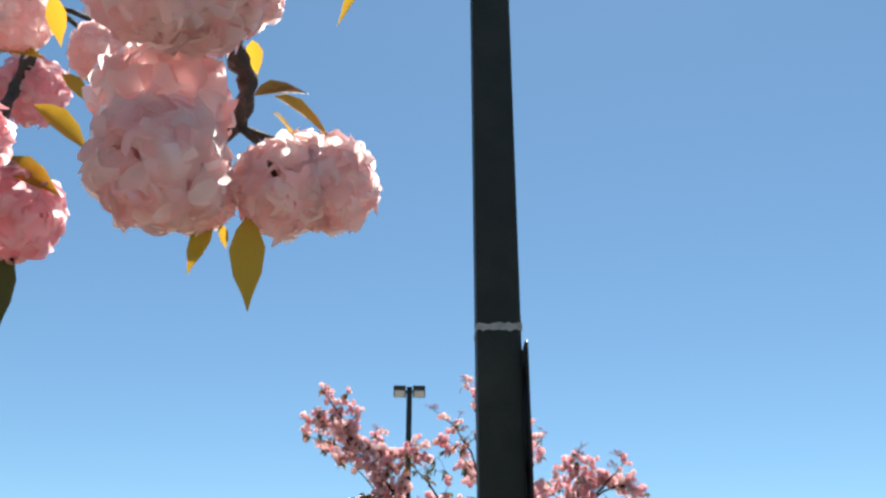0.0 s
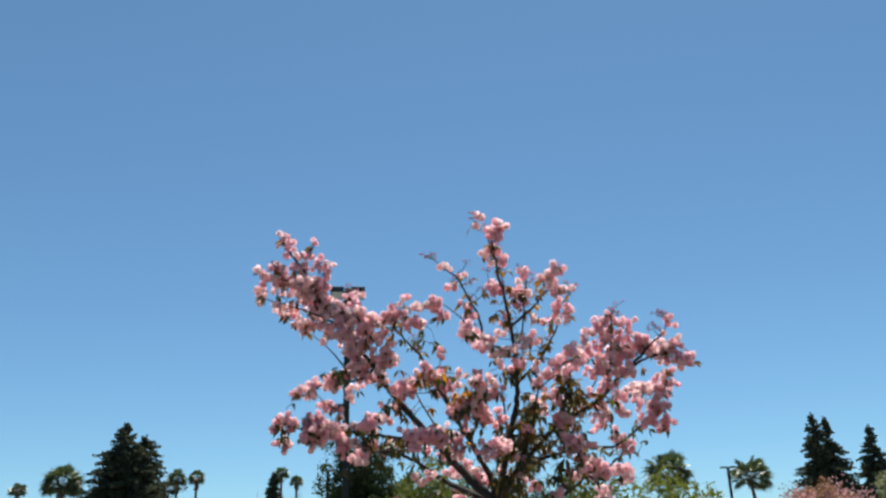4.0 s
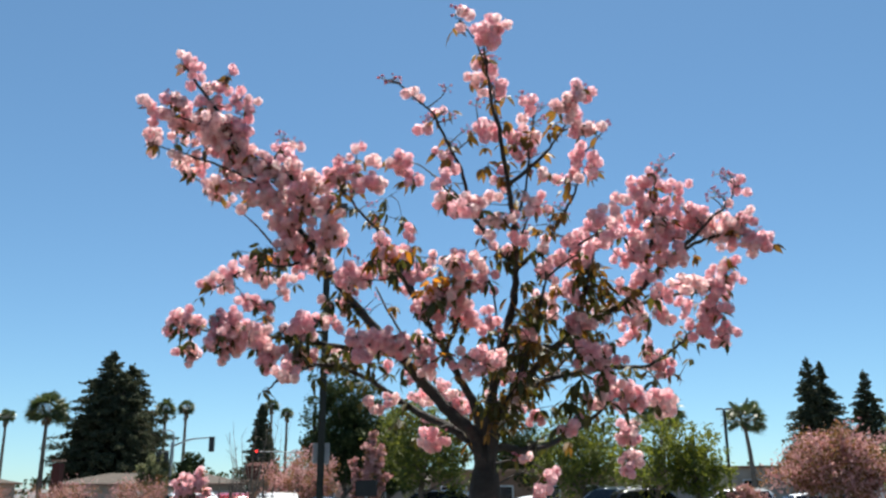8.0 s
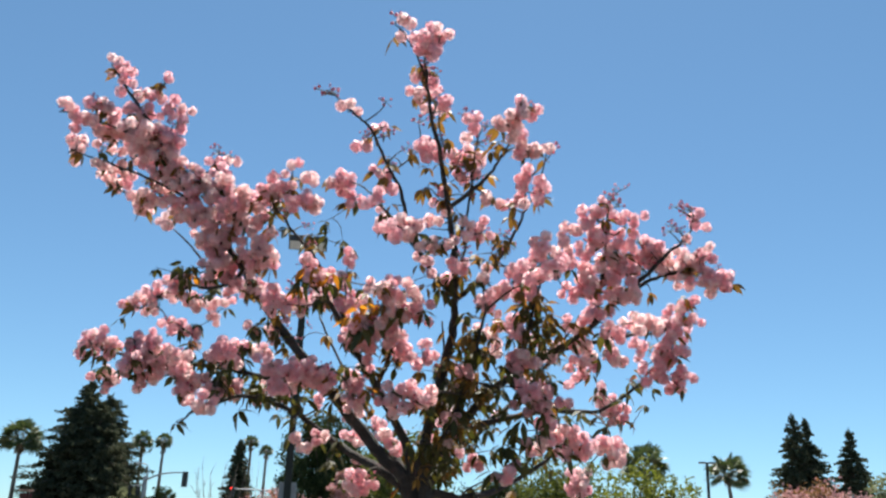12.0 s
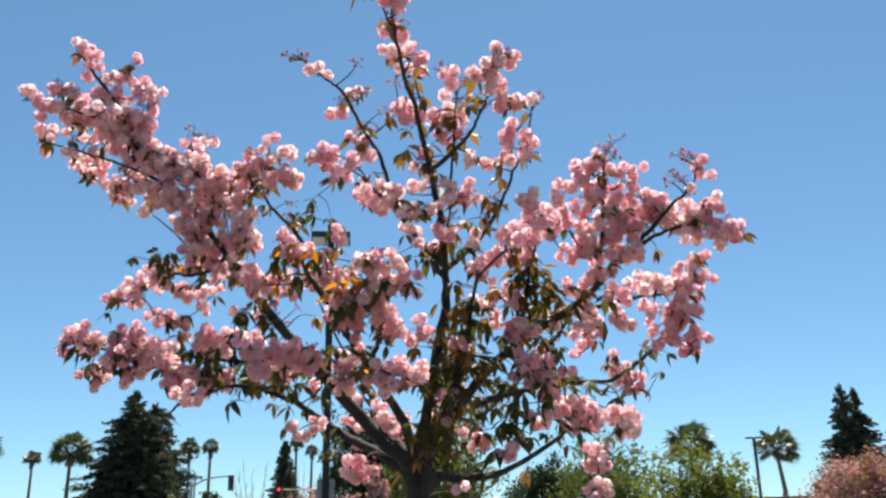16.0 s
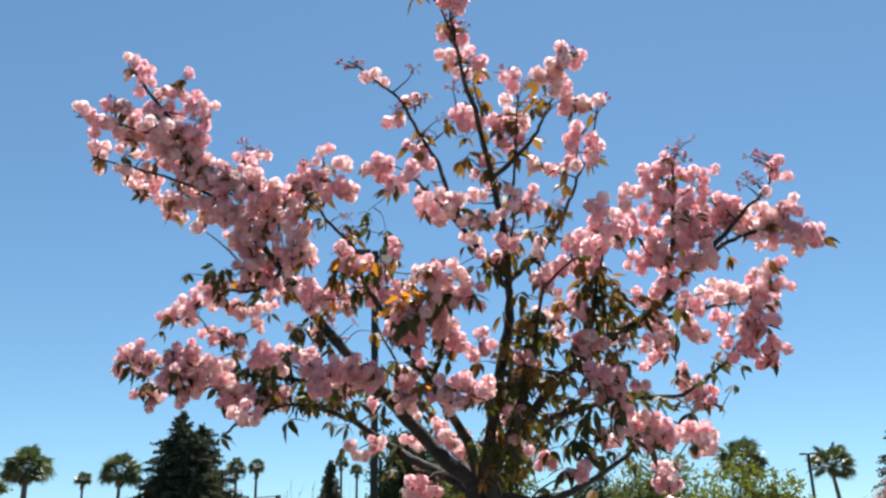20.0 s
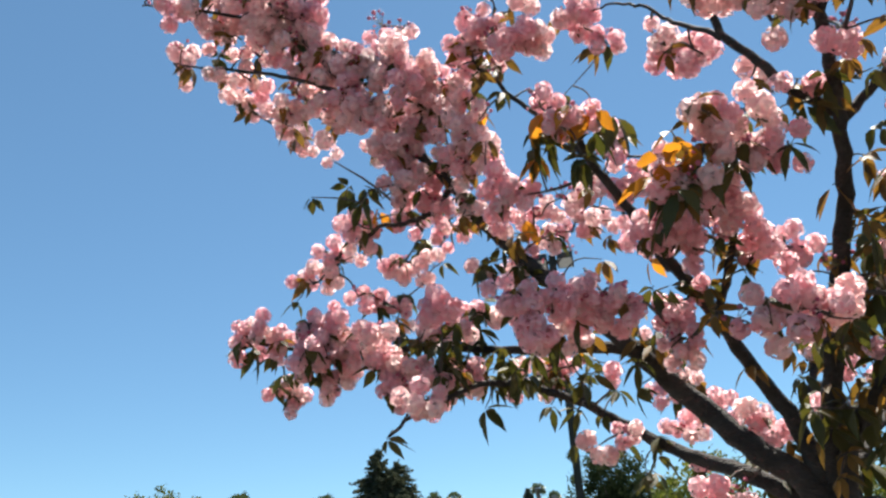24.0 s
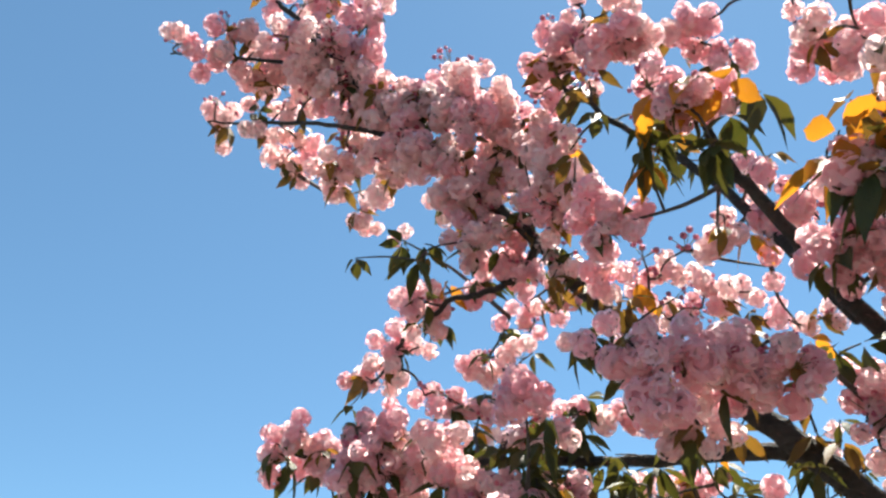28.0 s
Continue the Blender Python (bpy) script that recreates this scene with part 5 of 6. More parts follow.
def broad_tree(at, height, wide, label, leaves, seed, dense=1.0, leaf=0.14, low=0.28, mats=None, category="tree", clumpy=0.20, name="tree", stems=1):
    """A trunk that forks into limbs, each limb ending in clumps of leaves: an uneven crown with gaps."""
    rng = np.random.default_rng(seed)
    tree = thing(name, at, label, category)
    v, f = [], []
    fork = height * low
    for s in range(stems):
        off = 0.0 if stems == 1 else 0.12
        tube(v, f, bent([(off * rng.normal(), off * rng.normal(), -0.05), (rng.normal(0, 0.04), rng.normal(0, 0.04), fork * 0.6), (rng.normal(0, 0.05), rng.normal(0, 0.05), fork * 1.3)], 8),
             np.linspace(height * 0.022 + 0.03, height * 0.013 + 0.015, 8), 9, 0.06, rng)
    part("trunk", (v, f), FAR_BARK, tree, smooth=True)
    lv, lf = [], []
    ends = []
    for i in range(17):
        a = 2.4 * i + rng.uniform(-0.4, 0.4)
        u = (i + 0.6) / 17
        rr = wide / 2 * math.sqrt(max(0.05, 1 - (1.7 * u - 0.75) ** 2)) * rng.uniform(0.55, 0.9)
        tip = np.array([rr * math.cos(a), rr * math.sin(a), fork + (height - fork) * (0.16 + 0.80 * u) * rng.uniform(0.92, 1.04)])
        start = np.array([0, 0, fork * rng.uniform(0.8, 1.25) + (height - fork) * u * 0.35])
        line = bent([start, (start + tip) / 2 + [0, 0, 0.05 * height * rng.uniform(-0.3, 1)], tip], 7)
        tube(lv, lf, line, np.linspace(height * 0.009 + 0.008, 0.008, 7), 6, 0.05, rng)
        ends.extend(line[3:])
    part("branchwork", (lv, lf), FAR_BARK, tree, smooth=True)
    for m, share in (mats or [(leaves, 1.0)]):
        cv, cf = [], []
        for e in ends:
            for _ in range(int(3 * dense) + 1):
                c = e + rng.normal(0, wide * clumpy * 0.32, 3) * [1, 1, 0.8]
                k = int(rng.integers(16, 34) * dense * share)
                leaf_cards(cv, cf, c + rng.normal(0, wide * 0.036, (k, 3)), leaf, rng)
        part("crown", (cv, cf), m, tree)
    return tree


def redwood(at, height, wide, label, seed, droop=0.25, dense=1.0, lean=0.0, taper=0.82):
    """A conifer: a straight trunk with whorls of drooping branches, uneven in length."""
    rng = np.random.default_rng(seed)
    tree = thing("conifer", at, label, "tree")
    part("trunk", rod([(0, 0, -0.1), (lean * 0.5, 0, height * 0.5), (lean, 0, height * 0.98)], height * 0.018 + 0.1, 0.04, 9, 9), FAR_BARK, tree, smooth=True)
    bv, bf, cv, cf = [], [], [], []
    levels = int(50 * dense)
    for i in range(levels):
        u = (i + rng.uniform(0, 0.8)) / levels
        z = height * (0.07 + 0.92 * u)
        full = wide / 2 * (1 - u) ** taper * (0.35 + 0.65 * min(1, (u + 0.03) * 6))
        for k in range(6 if u < 0.85 else 4):
            a = rng.uniform(0, 2 * math.pi)
            r = full * rng.uniform(0.5, 1.0) * (1.22 if rng.random() < 0.18 else 1) + 0.15
            tip = np.array([lean * u + r * math.cos(a), r * math.sin(a), z - r * droop + rng.normal(0, 0.15) + 0.35 * (u > 0.85)])
            root = np.array([lean * u, 0, z])
            line = bent([root, (root + tip) / 2 + [0, 0, r * 0.1], tip], 5)
            tube(bv, bf, line, np.linspace(0.05, 0.015, 5), 4)
            for q in np.linspace(0.3, 1.0, 3 + int(r * 3.5)):
                c = root + (tip - root) * q + [0, 0, 0.4 * r * 0.1 * math.sin(q * 3.1)]
                leaf_cards(cv, cf, c + rng.normal(0, (0.10 + 0.05 * r) * (1.25 - 0.75 * q), (5, 3)) * [1, 1, 0.6], 0.29, rng, 0.4)
    leaf_cards(cv, cf, np.array([lean, 0, 0]) + rng.normal(0, 1, (26, 3)) * [0.07, 0.07, 0] + np.linspace(0.95, 1.03, 26)[:, None] * [0, 0, height], 0.24, rng)
    part("boughwork", (bv, bf), FAR_BARK, tree)
    part("needles", (cv, cf), NEEDLE, tree)
    return tree


def fan_palm(at, height, crown, label, seed, skirt=0.5, lean=0.0):
    """A fan palm: slim trunk, a head of stiff fans on stalks, and a skirt of dry ones."""
    rng = np.random.default_rng(seed)
    palm = thing("fan_palm", at, label, "palm")
    top = np.array([lean, 0, height - crown * 0.42])
    part("trunk", rod([(0, 0, -0.1), (lean * 0.2, 0, height * 0.4), top], height * 0.008 + 0.17, height * 0.004 + 0.1, 10, 10), PALM_BARK, palm, smooth=True)

    def fan(cv, cf, c, d, size, sag=0.22):
        """Stiff blades spread like an open hand round the stalk's direction."""
        d = d / np.linalg.norm(d)
        s = np.cross(d, [0.03, 0.02, 1.0])
        s /= np.linalg.norm(s) + 1e-9
        roll = rng.uniform(-1.0, 1.0)
        s = s * math.cos(roll) + np.cross(d, s) * math.sin(roll)
        for k in range(13):
            a = -1.9 + 3.8 * k / 12
            w = d * math.cos(a) + s * math.sin(a)
            reach = size * (0.75 + 0.25 * math.cos(a)) * rng.uniform(0.85, 1.1)
            mid = c + w * reach * 0.55
            e = c + w * reach - np.array([0, 0, 1]) * reach * sag * rng.uniform(0.6, 1.5)
            side = (s * math.cos(a) - d * math.sin(a)) * size * 0.085
            o = len(cv)
            cv.extend((c, mid + side, e, mid - side))
            cf.append((o, o + 1, o + 2, o + 3))

    green, stalk, dry = ([], []), ([], []), ([], [])
    for i in range(40):
        z = 1.0 - 1.5 * (i + 0.5) / 40
        a = 2.4 * i
        q = math.sqrt(max(0.04, 1 - z * z))
        d = np.array([q * math.cos(a), q * math.sin(a), z + 0.12])
        c = top + d * crown * 0.26 * rng.uniform(0.8, 1.2) + [0, 0, 0.05 * crown]
        tube(*stalk, [top, c], [0.03, 0.02], 4)
        fan(*green, c, d + [0, 0, -0.25], crown * 0.24 * rng.uniform(0.8, 1.15))
    for i in range(int(26 * skirt)):
        a = rng.uniform(0, 6.3)
        c = top + np.array([0.2 * math.cos(a), 0.2 * math.sin(a), -crown * rng.uniform(0.02, 0.05 + 0.35 * skirt)])
        fan(*dry, c, np.array([math.cos(a) * 0.3, math.sin(a) * 0.3, -1.0]), crown * 0.13, 0.1)
    part("fronds", green, FROND, palm)
    part("stalkwork", stalk, PALM_BARK, palm, kind="stuff")
    if dry[0]:
        part("dry_skirt", dry, SKIRT, palm, "dead straw-coloured fronds")
    return palm


def far_cherry(at, height, wide, label, seed, dense=1.0, bronze=0.35, low=0.26):
    return broad_tree(at, height, wide, label, None, seed, dense, 0.085, low, [(FAR_PETAL, 1.0), (FAR_BRONZE, bronze)], "tree", 0.15, "cherry_tree")


Z = LOT
redwood((-44.6, 87.8, Z), 14.9, 13.2, "tall dark green redwood behind the houses", 1, 0.1, 1.5, taper=0.66)
redwood((-44.6, 92.61, Z), 14.2, 12.5, "dark green redwood crowding a taller one", 2, 0.1, 1.6, taper=0.58)
redwood((-42.6, 87.0, Z), 12.6, 9.5, "bushy dark green conifer between two redwoods", 22, 0.1, 1.4, taper=0.55)
redwood((-47.3, 88.5, Z), 8.6, 6.5, "low dark green conifer at a redwood's foot", 21, 0.12)
redwood((30.09, 110.78, Z), 16.0, 11.5, "dark conical redwood beyond the car park", 3, 0.1, 1.3, taper=0.88)
redwood((31.97, 112.31, Z), 15.7, 11.5, "dark redwood grown together with another", 31, 0.1, 1.3, taper=0.88)
redwood((36.75, 111.8, Z), 14.5, 10.5, "narrow dark redwood beyond the car park", 4, 0.1, 1.2, taper=0.88)
redwood((-28.78, 88.8, Z), 9.4, 4.6, "small dark cypress-shaped conifer by the crossing", 5, -0.35, 1.2)
broad_tree((-14.2, 61.8, Z), 9.0, 6.2, "large dense dark green tree behind the car park", FOLIAGE_DARK, 6, 1.9, 0.2, 0.15, clumpy=0.26)
broad_tree((-11.6, 64.0, Z), 7.2, 4.2, "dark green evergreen tree behind the car park", FOLIAGE_DARK, 7, 1.6, 0.2, 0.15, clumpy=0.26)
broad_tree((-5.3, 34.9, Z), 4.8, 4.3, "leafy green maple on a parking island", FOLIAGE, 8, 1.0, 0.13, 0.34, clumpy=0.27)
broad_tree((0.86, 52.43, Z), 5.9, 6.6, "leafy green maple between parked cars", FOLIAGE, 9, 1.0, 0.18, 0.22, clumpy=0.27)
broad_tree((-2.52, 59.97, Z), 5.24, 5.46, "shady green tree behind the parked cars", FOLIAGE_DARK, 10, 1.5, 0.15, 0.25)
broad_tree((4.11, 46.97, Z), 5.2, 4.6, "light green young maple on a parking island", YOUNG_FOLIAGE, 11, 0.75, 0.16, 0.22, clumpy=0.3)
broad_tree((5.85, 46.45, Z), 4.5, 3.7, "light green young maple beside its twin", YOUNG_FOLIAGE, 12, 0.75, 0.16, 0.22, clumpy=0.3)
broad_tree((13.05, 33.6, Z), 5.6, 4.2, "dense dark green tree at the lot's edge", FOLIAGE_DARK, 13, 1.3, 0.14, 0.2)
broad_tree((11.2, 35.6, Z), 4.3, 2.6, "grey-green olive-like tree with an open crown", FOLIAGE_OLIVE, 14, 0.8, 0.12, 0.25)
broad_tree((9.3, 30.4, Z), 2.9, 2.2, "small tree with russet and olive leaves", None, 15, 0.9, 0.10, 0.3, [(FOLIAGE_OLIVE, 0.7), (FAR_BRONZE, 0.6)])
far_cherry((6.65, 29.1, Z), 3.3, 3.7, "wide pink flowering cherry on a parking island", 16, 1.25, 0.8, 0.42)
far_cherry((-25.2, 47.0, Z), 1.95, 4.6, "low pink flowering cherry at the street's edge", 17, 0.5, 0.7, 0.4)
far_cherry((-22.0, 48.5, Z), 2.15, 4.4, "low pink flowering cherry in the street's row", 18, 0.5, 0.7, 0.4)
far_cherry((-29.5, 46.0, Z), 2.05, 4.6, "low pink flowering cherry at the row's end", 19, 0.5, 0.7, 0.4)
far_cherry((-4.85, 22.9, Z), 2.95, 0.85, "slender young cherry in pink blossom", 20, 0.8, 0.3)
far_cherry((-10.0, 36.0, Z), 3.1, 3.4, "half-bare cherry with brownish pink blossom", 22, 0.75, 0.8)
broad_tree((-7.21, 19.07, Z), 2.10, 0.75, "small cherry sapling with a bright tuft of pink blossom", None, 23, 0.8, 0.085, 0.6, [(SAPLING_PETAL, 1.0), (FAR_BRONZE, 0.15)], "tree", 0.15, "cherry_tree")
far_cherry((8.0, 46.0, Z), 1.9, 1.8, "small pink cherry behind the parked cars", 24, 0.7)
broad_tree((-20.56, 51.43, Z), 3.69, 2.0, "rounded green shrub tree by the crossing", FOLIAGE_DARK, 25, 1.0, 0.15, 0.2)
broad_tree((-26.5, 60.0, Z), 4.0, 2.6, "yellow-green young tree in front of a redwood", FOLIAGE_OLIVE, 26, 1.1, 0.16, 0.2)
broad_tree((-47.5, 58.5, Z), 9.5, 6.0, "tall green street tree", FOLIAGE, 27, 1.5, 0.24, 0.25)
broad_tree((-48.9, 64.0, Z), 9.5, 5.2, "tall green street tree beside another", FOLIAGE, 28, 1.4, 0.24, 0.25)
fan_palm((-47.3, 114.0, Z), 12.6, 2.7, "tall thin fan palm with a dry skirt", 1, 1.0)
fan_palm((-38.5, 122.5, Z), 13.6, 2.5, "tall thin fan palm far off", 2, 0.8)
fan_palm((-37.9, 127.9, Z), 12.8, 2.4, "tall thin fan palm near another", 3, 0.9)
fan_palm((-46.5, 106.0, Z), 12.0, 3.0, "fan palm half hidden by a redwood", 4, 0.8)
fan_palm((-57.0, 81.5, Z), 11.2, 5.0, "stout fan palm with a full green head", 5, 0.3)
fan_palm((-48.4, 83.6, Z), 10.6, 4.6, "stout fan palm with a full green head", 6, 0.3)
fan_palm((-72.0, 113.7, Z), 11.8, 2.6, "small far fan palm with a dry skirt", 7, 1.0)
fan_palm((-48.9, 70.2, Z), 9.8, 4.4, "stout fan palm along the street", 8, 0.3)
fan_palm((16.3, 81.4, Z), 8.6, 4.2, "fan palm with drooping fronds behind a low building", 9, 0.08, -0.4)
fan_palm((9.8, 87.5, Z), 9.8, 5.2, "fan palm rising behind young maples", 10, 0.08)


def bare_tree(at, height, label, seed):
    rng = np.random.default_rng(seed)
    tree = thing("bare_tree", at, label, "tree")
    part("trunk", rod([(0, 0, -0.05), (0.03, 0, height * 0.4)], 0.07, 0.05, 8), FAR_BARK, tree, smooth=True)
    v, f = [], []
    for i in range(9):
        a = rng.uniform(0, 6.3)
        r = height * rng.uniform(0.08, 0.28)
        tip = np.array([r * math.cos(a), r * math.sin(a), height * rng.uniform(0.75, 1.05)])
        line = bent([(0.02, 0, height * rng.uniform(0.25, 0.4)), tip * [0.6, 0.6, 0.62], tip], 6)
        tube(v, f, line, np.linspace(0.03, 0.006, 6), 5)
        for k in range(4):
            e = line[rng.integers(2, 6)]
            tube(v, f, [e, e + around(rng) * 0.2 + [0, 0, 0.22]], [0.008, 0.004], 4)
    part("branchwork", (v, f), FAR_BARK, tree, smooth=True)


bare_tree((-9.07, 25.8, Z), 2.5, "pruned bare young tree with dark upright branches", 1)
bare_tree((-8.4, 26.8, Z), 2.5, "pruned bare young tree with dark upright branches", 2)
bare_tree((-25.5, 84.0, Z), 8.5, "leafless street tree beyond the crossing", 3)
bare_tree((-10.9, 33.0, Z), 3.6, "leafless young tree among the cherries", 4)

# a low belt of shrubs and far trees that closes the view behind the streets
rng = np.random.default_rng(40)
cv, cf = [], []
for k in range(150):
    a = radians(rng.uniform(-60, 75))
    d = rng.uniform(128, 175)
    c = np.array([-math.sin(a) * d, math.cos(a) * d, 0])
    h, w = rng.uniform(2.5, 5.0), rng.uniform(4, 9)
    pts = rng.normal(0, 1, (90, 3))
    pts = c + pts / np.linalg.norm(pts, axis=1)[:, None] * [w / 2, w / 2, h] * rng.uniform(0.6, 1.0, (90, 1))
    leaf_cards(cv, cf, pts[pts[:, 2] > 0], 0.8, rng)
belt = part("far_trees", (cv, cf), FOLIAGE_DARK, None)
tagged(belt, "far belt of dark green shrubs and trees", "trees", kind="stuff")

# ---- lamp posts, signs, signals ----
def light_head(post, c, turn, size=(0.34, 0.34, 0.13), tip=-18):
    head = part("light_head", boxed(c, size, 0.02, pose(0, 0, 0, tip, 0, turn)), DARK_METAL, post)
    low = Matrix.Translation(c) @ pose(0, 0, 0, tip, 0, turn)
    p = low @ Vector((0, 0, -size[2] / 2 - 0.004))
    part("lens", boxed(p, (size[0] * 0.8, size[1] * 0.8, 0.012), 0.003, pose(0, 0, 0, tip, 0, turn)), LENS, head, "pale glass lens")


def lamp_post(at, height, width, turn, label, material=POST_PAINT, foot=True):
    post = thing("street_lamp", at, label, "street lamp", turn=turn)
    part("pole", boxed((0, 0, height / 2 - 0.05), (width, width, height + 0.1), width * 0.07), material, post)
    if foot:
        part("footing", rod([(0, 0, -0.2), (0, 0, 0.45)], 0.27, 0.27, 20), CONCRETE, post, "round concrete footing")
        part("base_cover", boxed((0, 0, 0.5), (width * 2.1, width * 2.1, 0.1), 0.02), material, post)
    return post


post = lamp_post((-0.256, 2.1135, 0.0), 7.2, 0.128, 13, "dark green-grey square steel lamp post with tape residue and scribbles")
part("cross_arm", boxed((0, 0, 7.15), (0.55, 0.07, 0.07), 0.008), POST_PAINT, post)
for s in (-1, 1):
    light_head(post, (0.3 * s, 0, 7.2), 0)
rng = np.random.default_rng(3)
v, f = [], []
h, n = 0.0655, 14
round_post = [Matrix.Rotation(side * math.pi / 2, 4, "Z") @ Vector((-h + 2 * h * k / n, -h, 0)) for side in range(4) for k in range(n)]
for p in round_post:
    low, high = 2.394 + rng.uniform(-0.004, 0.004) + 0.05 * (p.x < -0.06) * (p.y + h), 2.413 + rng.uniform(-0.003, 0.006)
    v.extend(((p.x, p.y, low), (p.x * 1.02, p.y * 1.02, (low + high) / 2), (p.x, p.y, high)))
for k in range(4 * n):
    e = (k + 1) % (4 * n)
    f.extend(((3 * k, 3 * e, 3 * e + 1, 3 * k + 1), (3 * k + 1, 3 * e + 1, 3 * e + 2, 3 * k + 2)))
part("tape_residue", (v, f), TAPE, post, "torn grey-white band of old tape")
# sign plate on the post's side, its face turned away from the path
bm = bmesh.new()
box(bm, (0.0745, 0.0, 2.13), (0.004, 0.22, 0.46))
edges = [e for e in bm.edges if abs(e.verts[0].co.x - e.verts[1].co.x) > 0.001]
bmesh.ops.bevel(bm, geom=edges, offset=0.035, segments=5, affect="EDGES", profile=0.5)
plate = part("sign_plate", bm, PLATE_BACK, post, "dark metal sign plate with rounded corners")
for z in (2.02, 2.3):
    part("bracket", boxed((0.068, 0.035, z), (0.012, 0.04, 0.03), 0.003), PLATE_BACK, plate)
for pts in ([(-0.03, 1.84), (-0.045, 1.79), (-0.03, 1.735), (-0.005, 1.74), (0.0, 1.79), (-0.012, 1.84), (-0.03, 1.84)],
            [(-0.015, 1.80), (0.012, 1.77), (0.02, 1.72), (0.0, 1.68), (-0.03, 1.67)],
            [(-0.03, 1.66), (-0.005, 1.62), (0.02, 1.66), (0.03, 1.60), (0.0, 1.58), (-0.02, 1.61)]):
    part("scribble", rod([(-0.0642, -y, z) for y, z in pts], 0.0022, 0.0022, 5, 26), PEN, post, "blue-green pen scribble")
for x, z, w in ((0.005, 1.843, 0.026), (0.0, 1.868, 0.005)):
    part("scratch", boxed((x, -0.0637, z), (w, 0.002, 0.006), 0.0008, pose(0, 0, 0, 0, 6, 0)), TAPE, post, "pale scratch in the paint")

twin = lamp_post((-6.5, 25.2, LOT), 8.95, 0.17, 14, "dark square lamp post with two boxy light heads")
part("cross_arm", boxed((0, 0, 8.8), (0.62, 0.07, 0.07), 0.008), POST_PAINT, twin)
for s in (-1, 1):
    light_head(twin, (0.3 * s, 0, 8.82), 0, (0.38, 0.45, 0.17))
small = part("notice", boxed((0.0, 0.1, 2.6), (0.42, 0.02, 0.5), 0.02), NOTICE, twin, "grey notice board on the post")
for x, y, hh, w, tn, lab in ((10.45, 62.0, 6.5, 0.16, 0, "tall dark lamp post with a flat T-shaped head"), (13.55, 38.3, 5.8, 0.15, 10, "dark lamp post with a flat T-shaped head"), (-16.2, 61.3, 7.2, 0.16, 5, "dark lamp post with a flat head")):
    far_lamp = lamp_post((x, y, LOT), hh, w, tn, lab)
    part("cross_arm", boxed((0, 0, hh), (0.7, 0.07, 0.06), 0.008), POST_PAINT, far_lamp)
    for s in (-1, 1):
        light_head(far_lamp, (0.28 * s, 0, hh + 0.03), 90, (0.36, 0.42, 0.1), 0)

lamp = thing("street_lamp", (-30.6, 72.2, LOT), "grey curved-arm street lamp beyond the houses", "street lamp")
part("pole", rod([(0, 0, 0), (0, 0, 5.6)], 0.1, 0.07), GALV, lamp)
part("arm", rod([(0, 0, 5.6), (-0.1, 0, 6.1), (-0.5, 0, 6.25)], 0.05, 0.04, 8, 8), GALV, lamp)
part("light_head", boxed((-0.75, 0, 6.24), (0.6, 0.25, 0.12), 0.03), GALV, lamp)


def signal_head(mast, c, s, lit=None, back=False):
    head = part("signal_head", boxed(c, (0.34 * s, 0.25 * s, 1.0 * s), 0.03), SIGNAL_BODY, mast, "black traffic signal housing")
    if back:
        return
    for k in range(3):
        z = c[2] + (1 - k) * 0.3 * s
        part("visor", rod([(c[0], c[1] - 0.12 * s, z), (c[0], c[1] - 0.3 * s, z)], 0.13 * s, 0.13 * s, 14), SIGNAL_BODY, head)
        part("lens", rod([(c[0], c[1] - 0.3 * s, z), (c[0], c[1] - 0.31 * s, z)], 0.12 * s, 0.12 * s, 14), RED_LAMP if lit == k else SIGNAL_BODY, head)


mast = thing("traffic_signal", (-25.5, 60.2, LOT), "grey steel mast arm with black traffic signals", "traffic signal")
part("pole", rod([(0, 0, 0), (0, 0, 4.7)], 0.12, 0.09), GALV, mast)
part("arm", rod([(0, 0, 4.4), (1.2, 0, 4.85), (3.1, -0.6, 4.95)], 0.07, 0.04, 8, 12), GALV, mast)
signal_head(mast, (3.0, -0.75, 4.5), 0.95, back=True)
signal_head(mast, (-0.7, -0.3, 3.75), 0.7)
signal_head(mast, (-0.15, -0.35, 3.7), 0.7)
part("bracket", rod([(-0.7, -0.2, 4.0), (0, 0, 4.2)], 0.03), GALV, mast)
mast = thing("traffic_signal", (-22.8, 80.5, LOT), "far mast arm carrying a signal that shows red", "traffic signal")
part("pole", rod([(0, 0, 0), (0, 0, 5.0)], 0.12, 0.09), GALV, mast)
part("arm", rod([(0, 0, 4.7), (-1.5, -0.5, 4.8), (-3.0, -1.1, 4.8)], 0.07, 0.04, 8, 8), GALV, mast)
signal_head(mast, (-3.15, -1.3, 4.55), 0.9, lit=0)

board = thing("parking_sign", (-4.5, 20.9, LOT), "black square sign on a thin post, seen from behind", "sign")
part("post", rod([(0, 0.02, 0), (0, 0.02, 1.9)], 0.025), GALV, board)
part("panel", boxed((0, 0, 1.78), (0.42, 0.012, 0.3), 0.02), PLATE_BACK, board)
bin_ = thing("recycling_bin", (-9.2, 27.4, LOT), "bright blue plastic bin beside parked cars", "bin")
part("body", boxed((0, 0, 0.65), (0.5, 0.5, 1.1), 0.05), BLUE_PLASTIC, bin_)
part("lid", boxed((0, 0, 1.25), (0.56, 0.56, 0.1), 0.04), BLUE_PLASTIC, bin_)


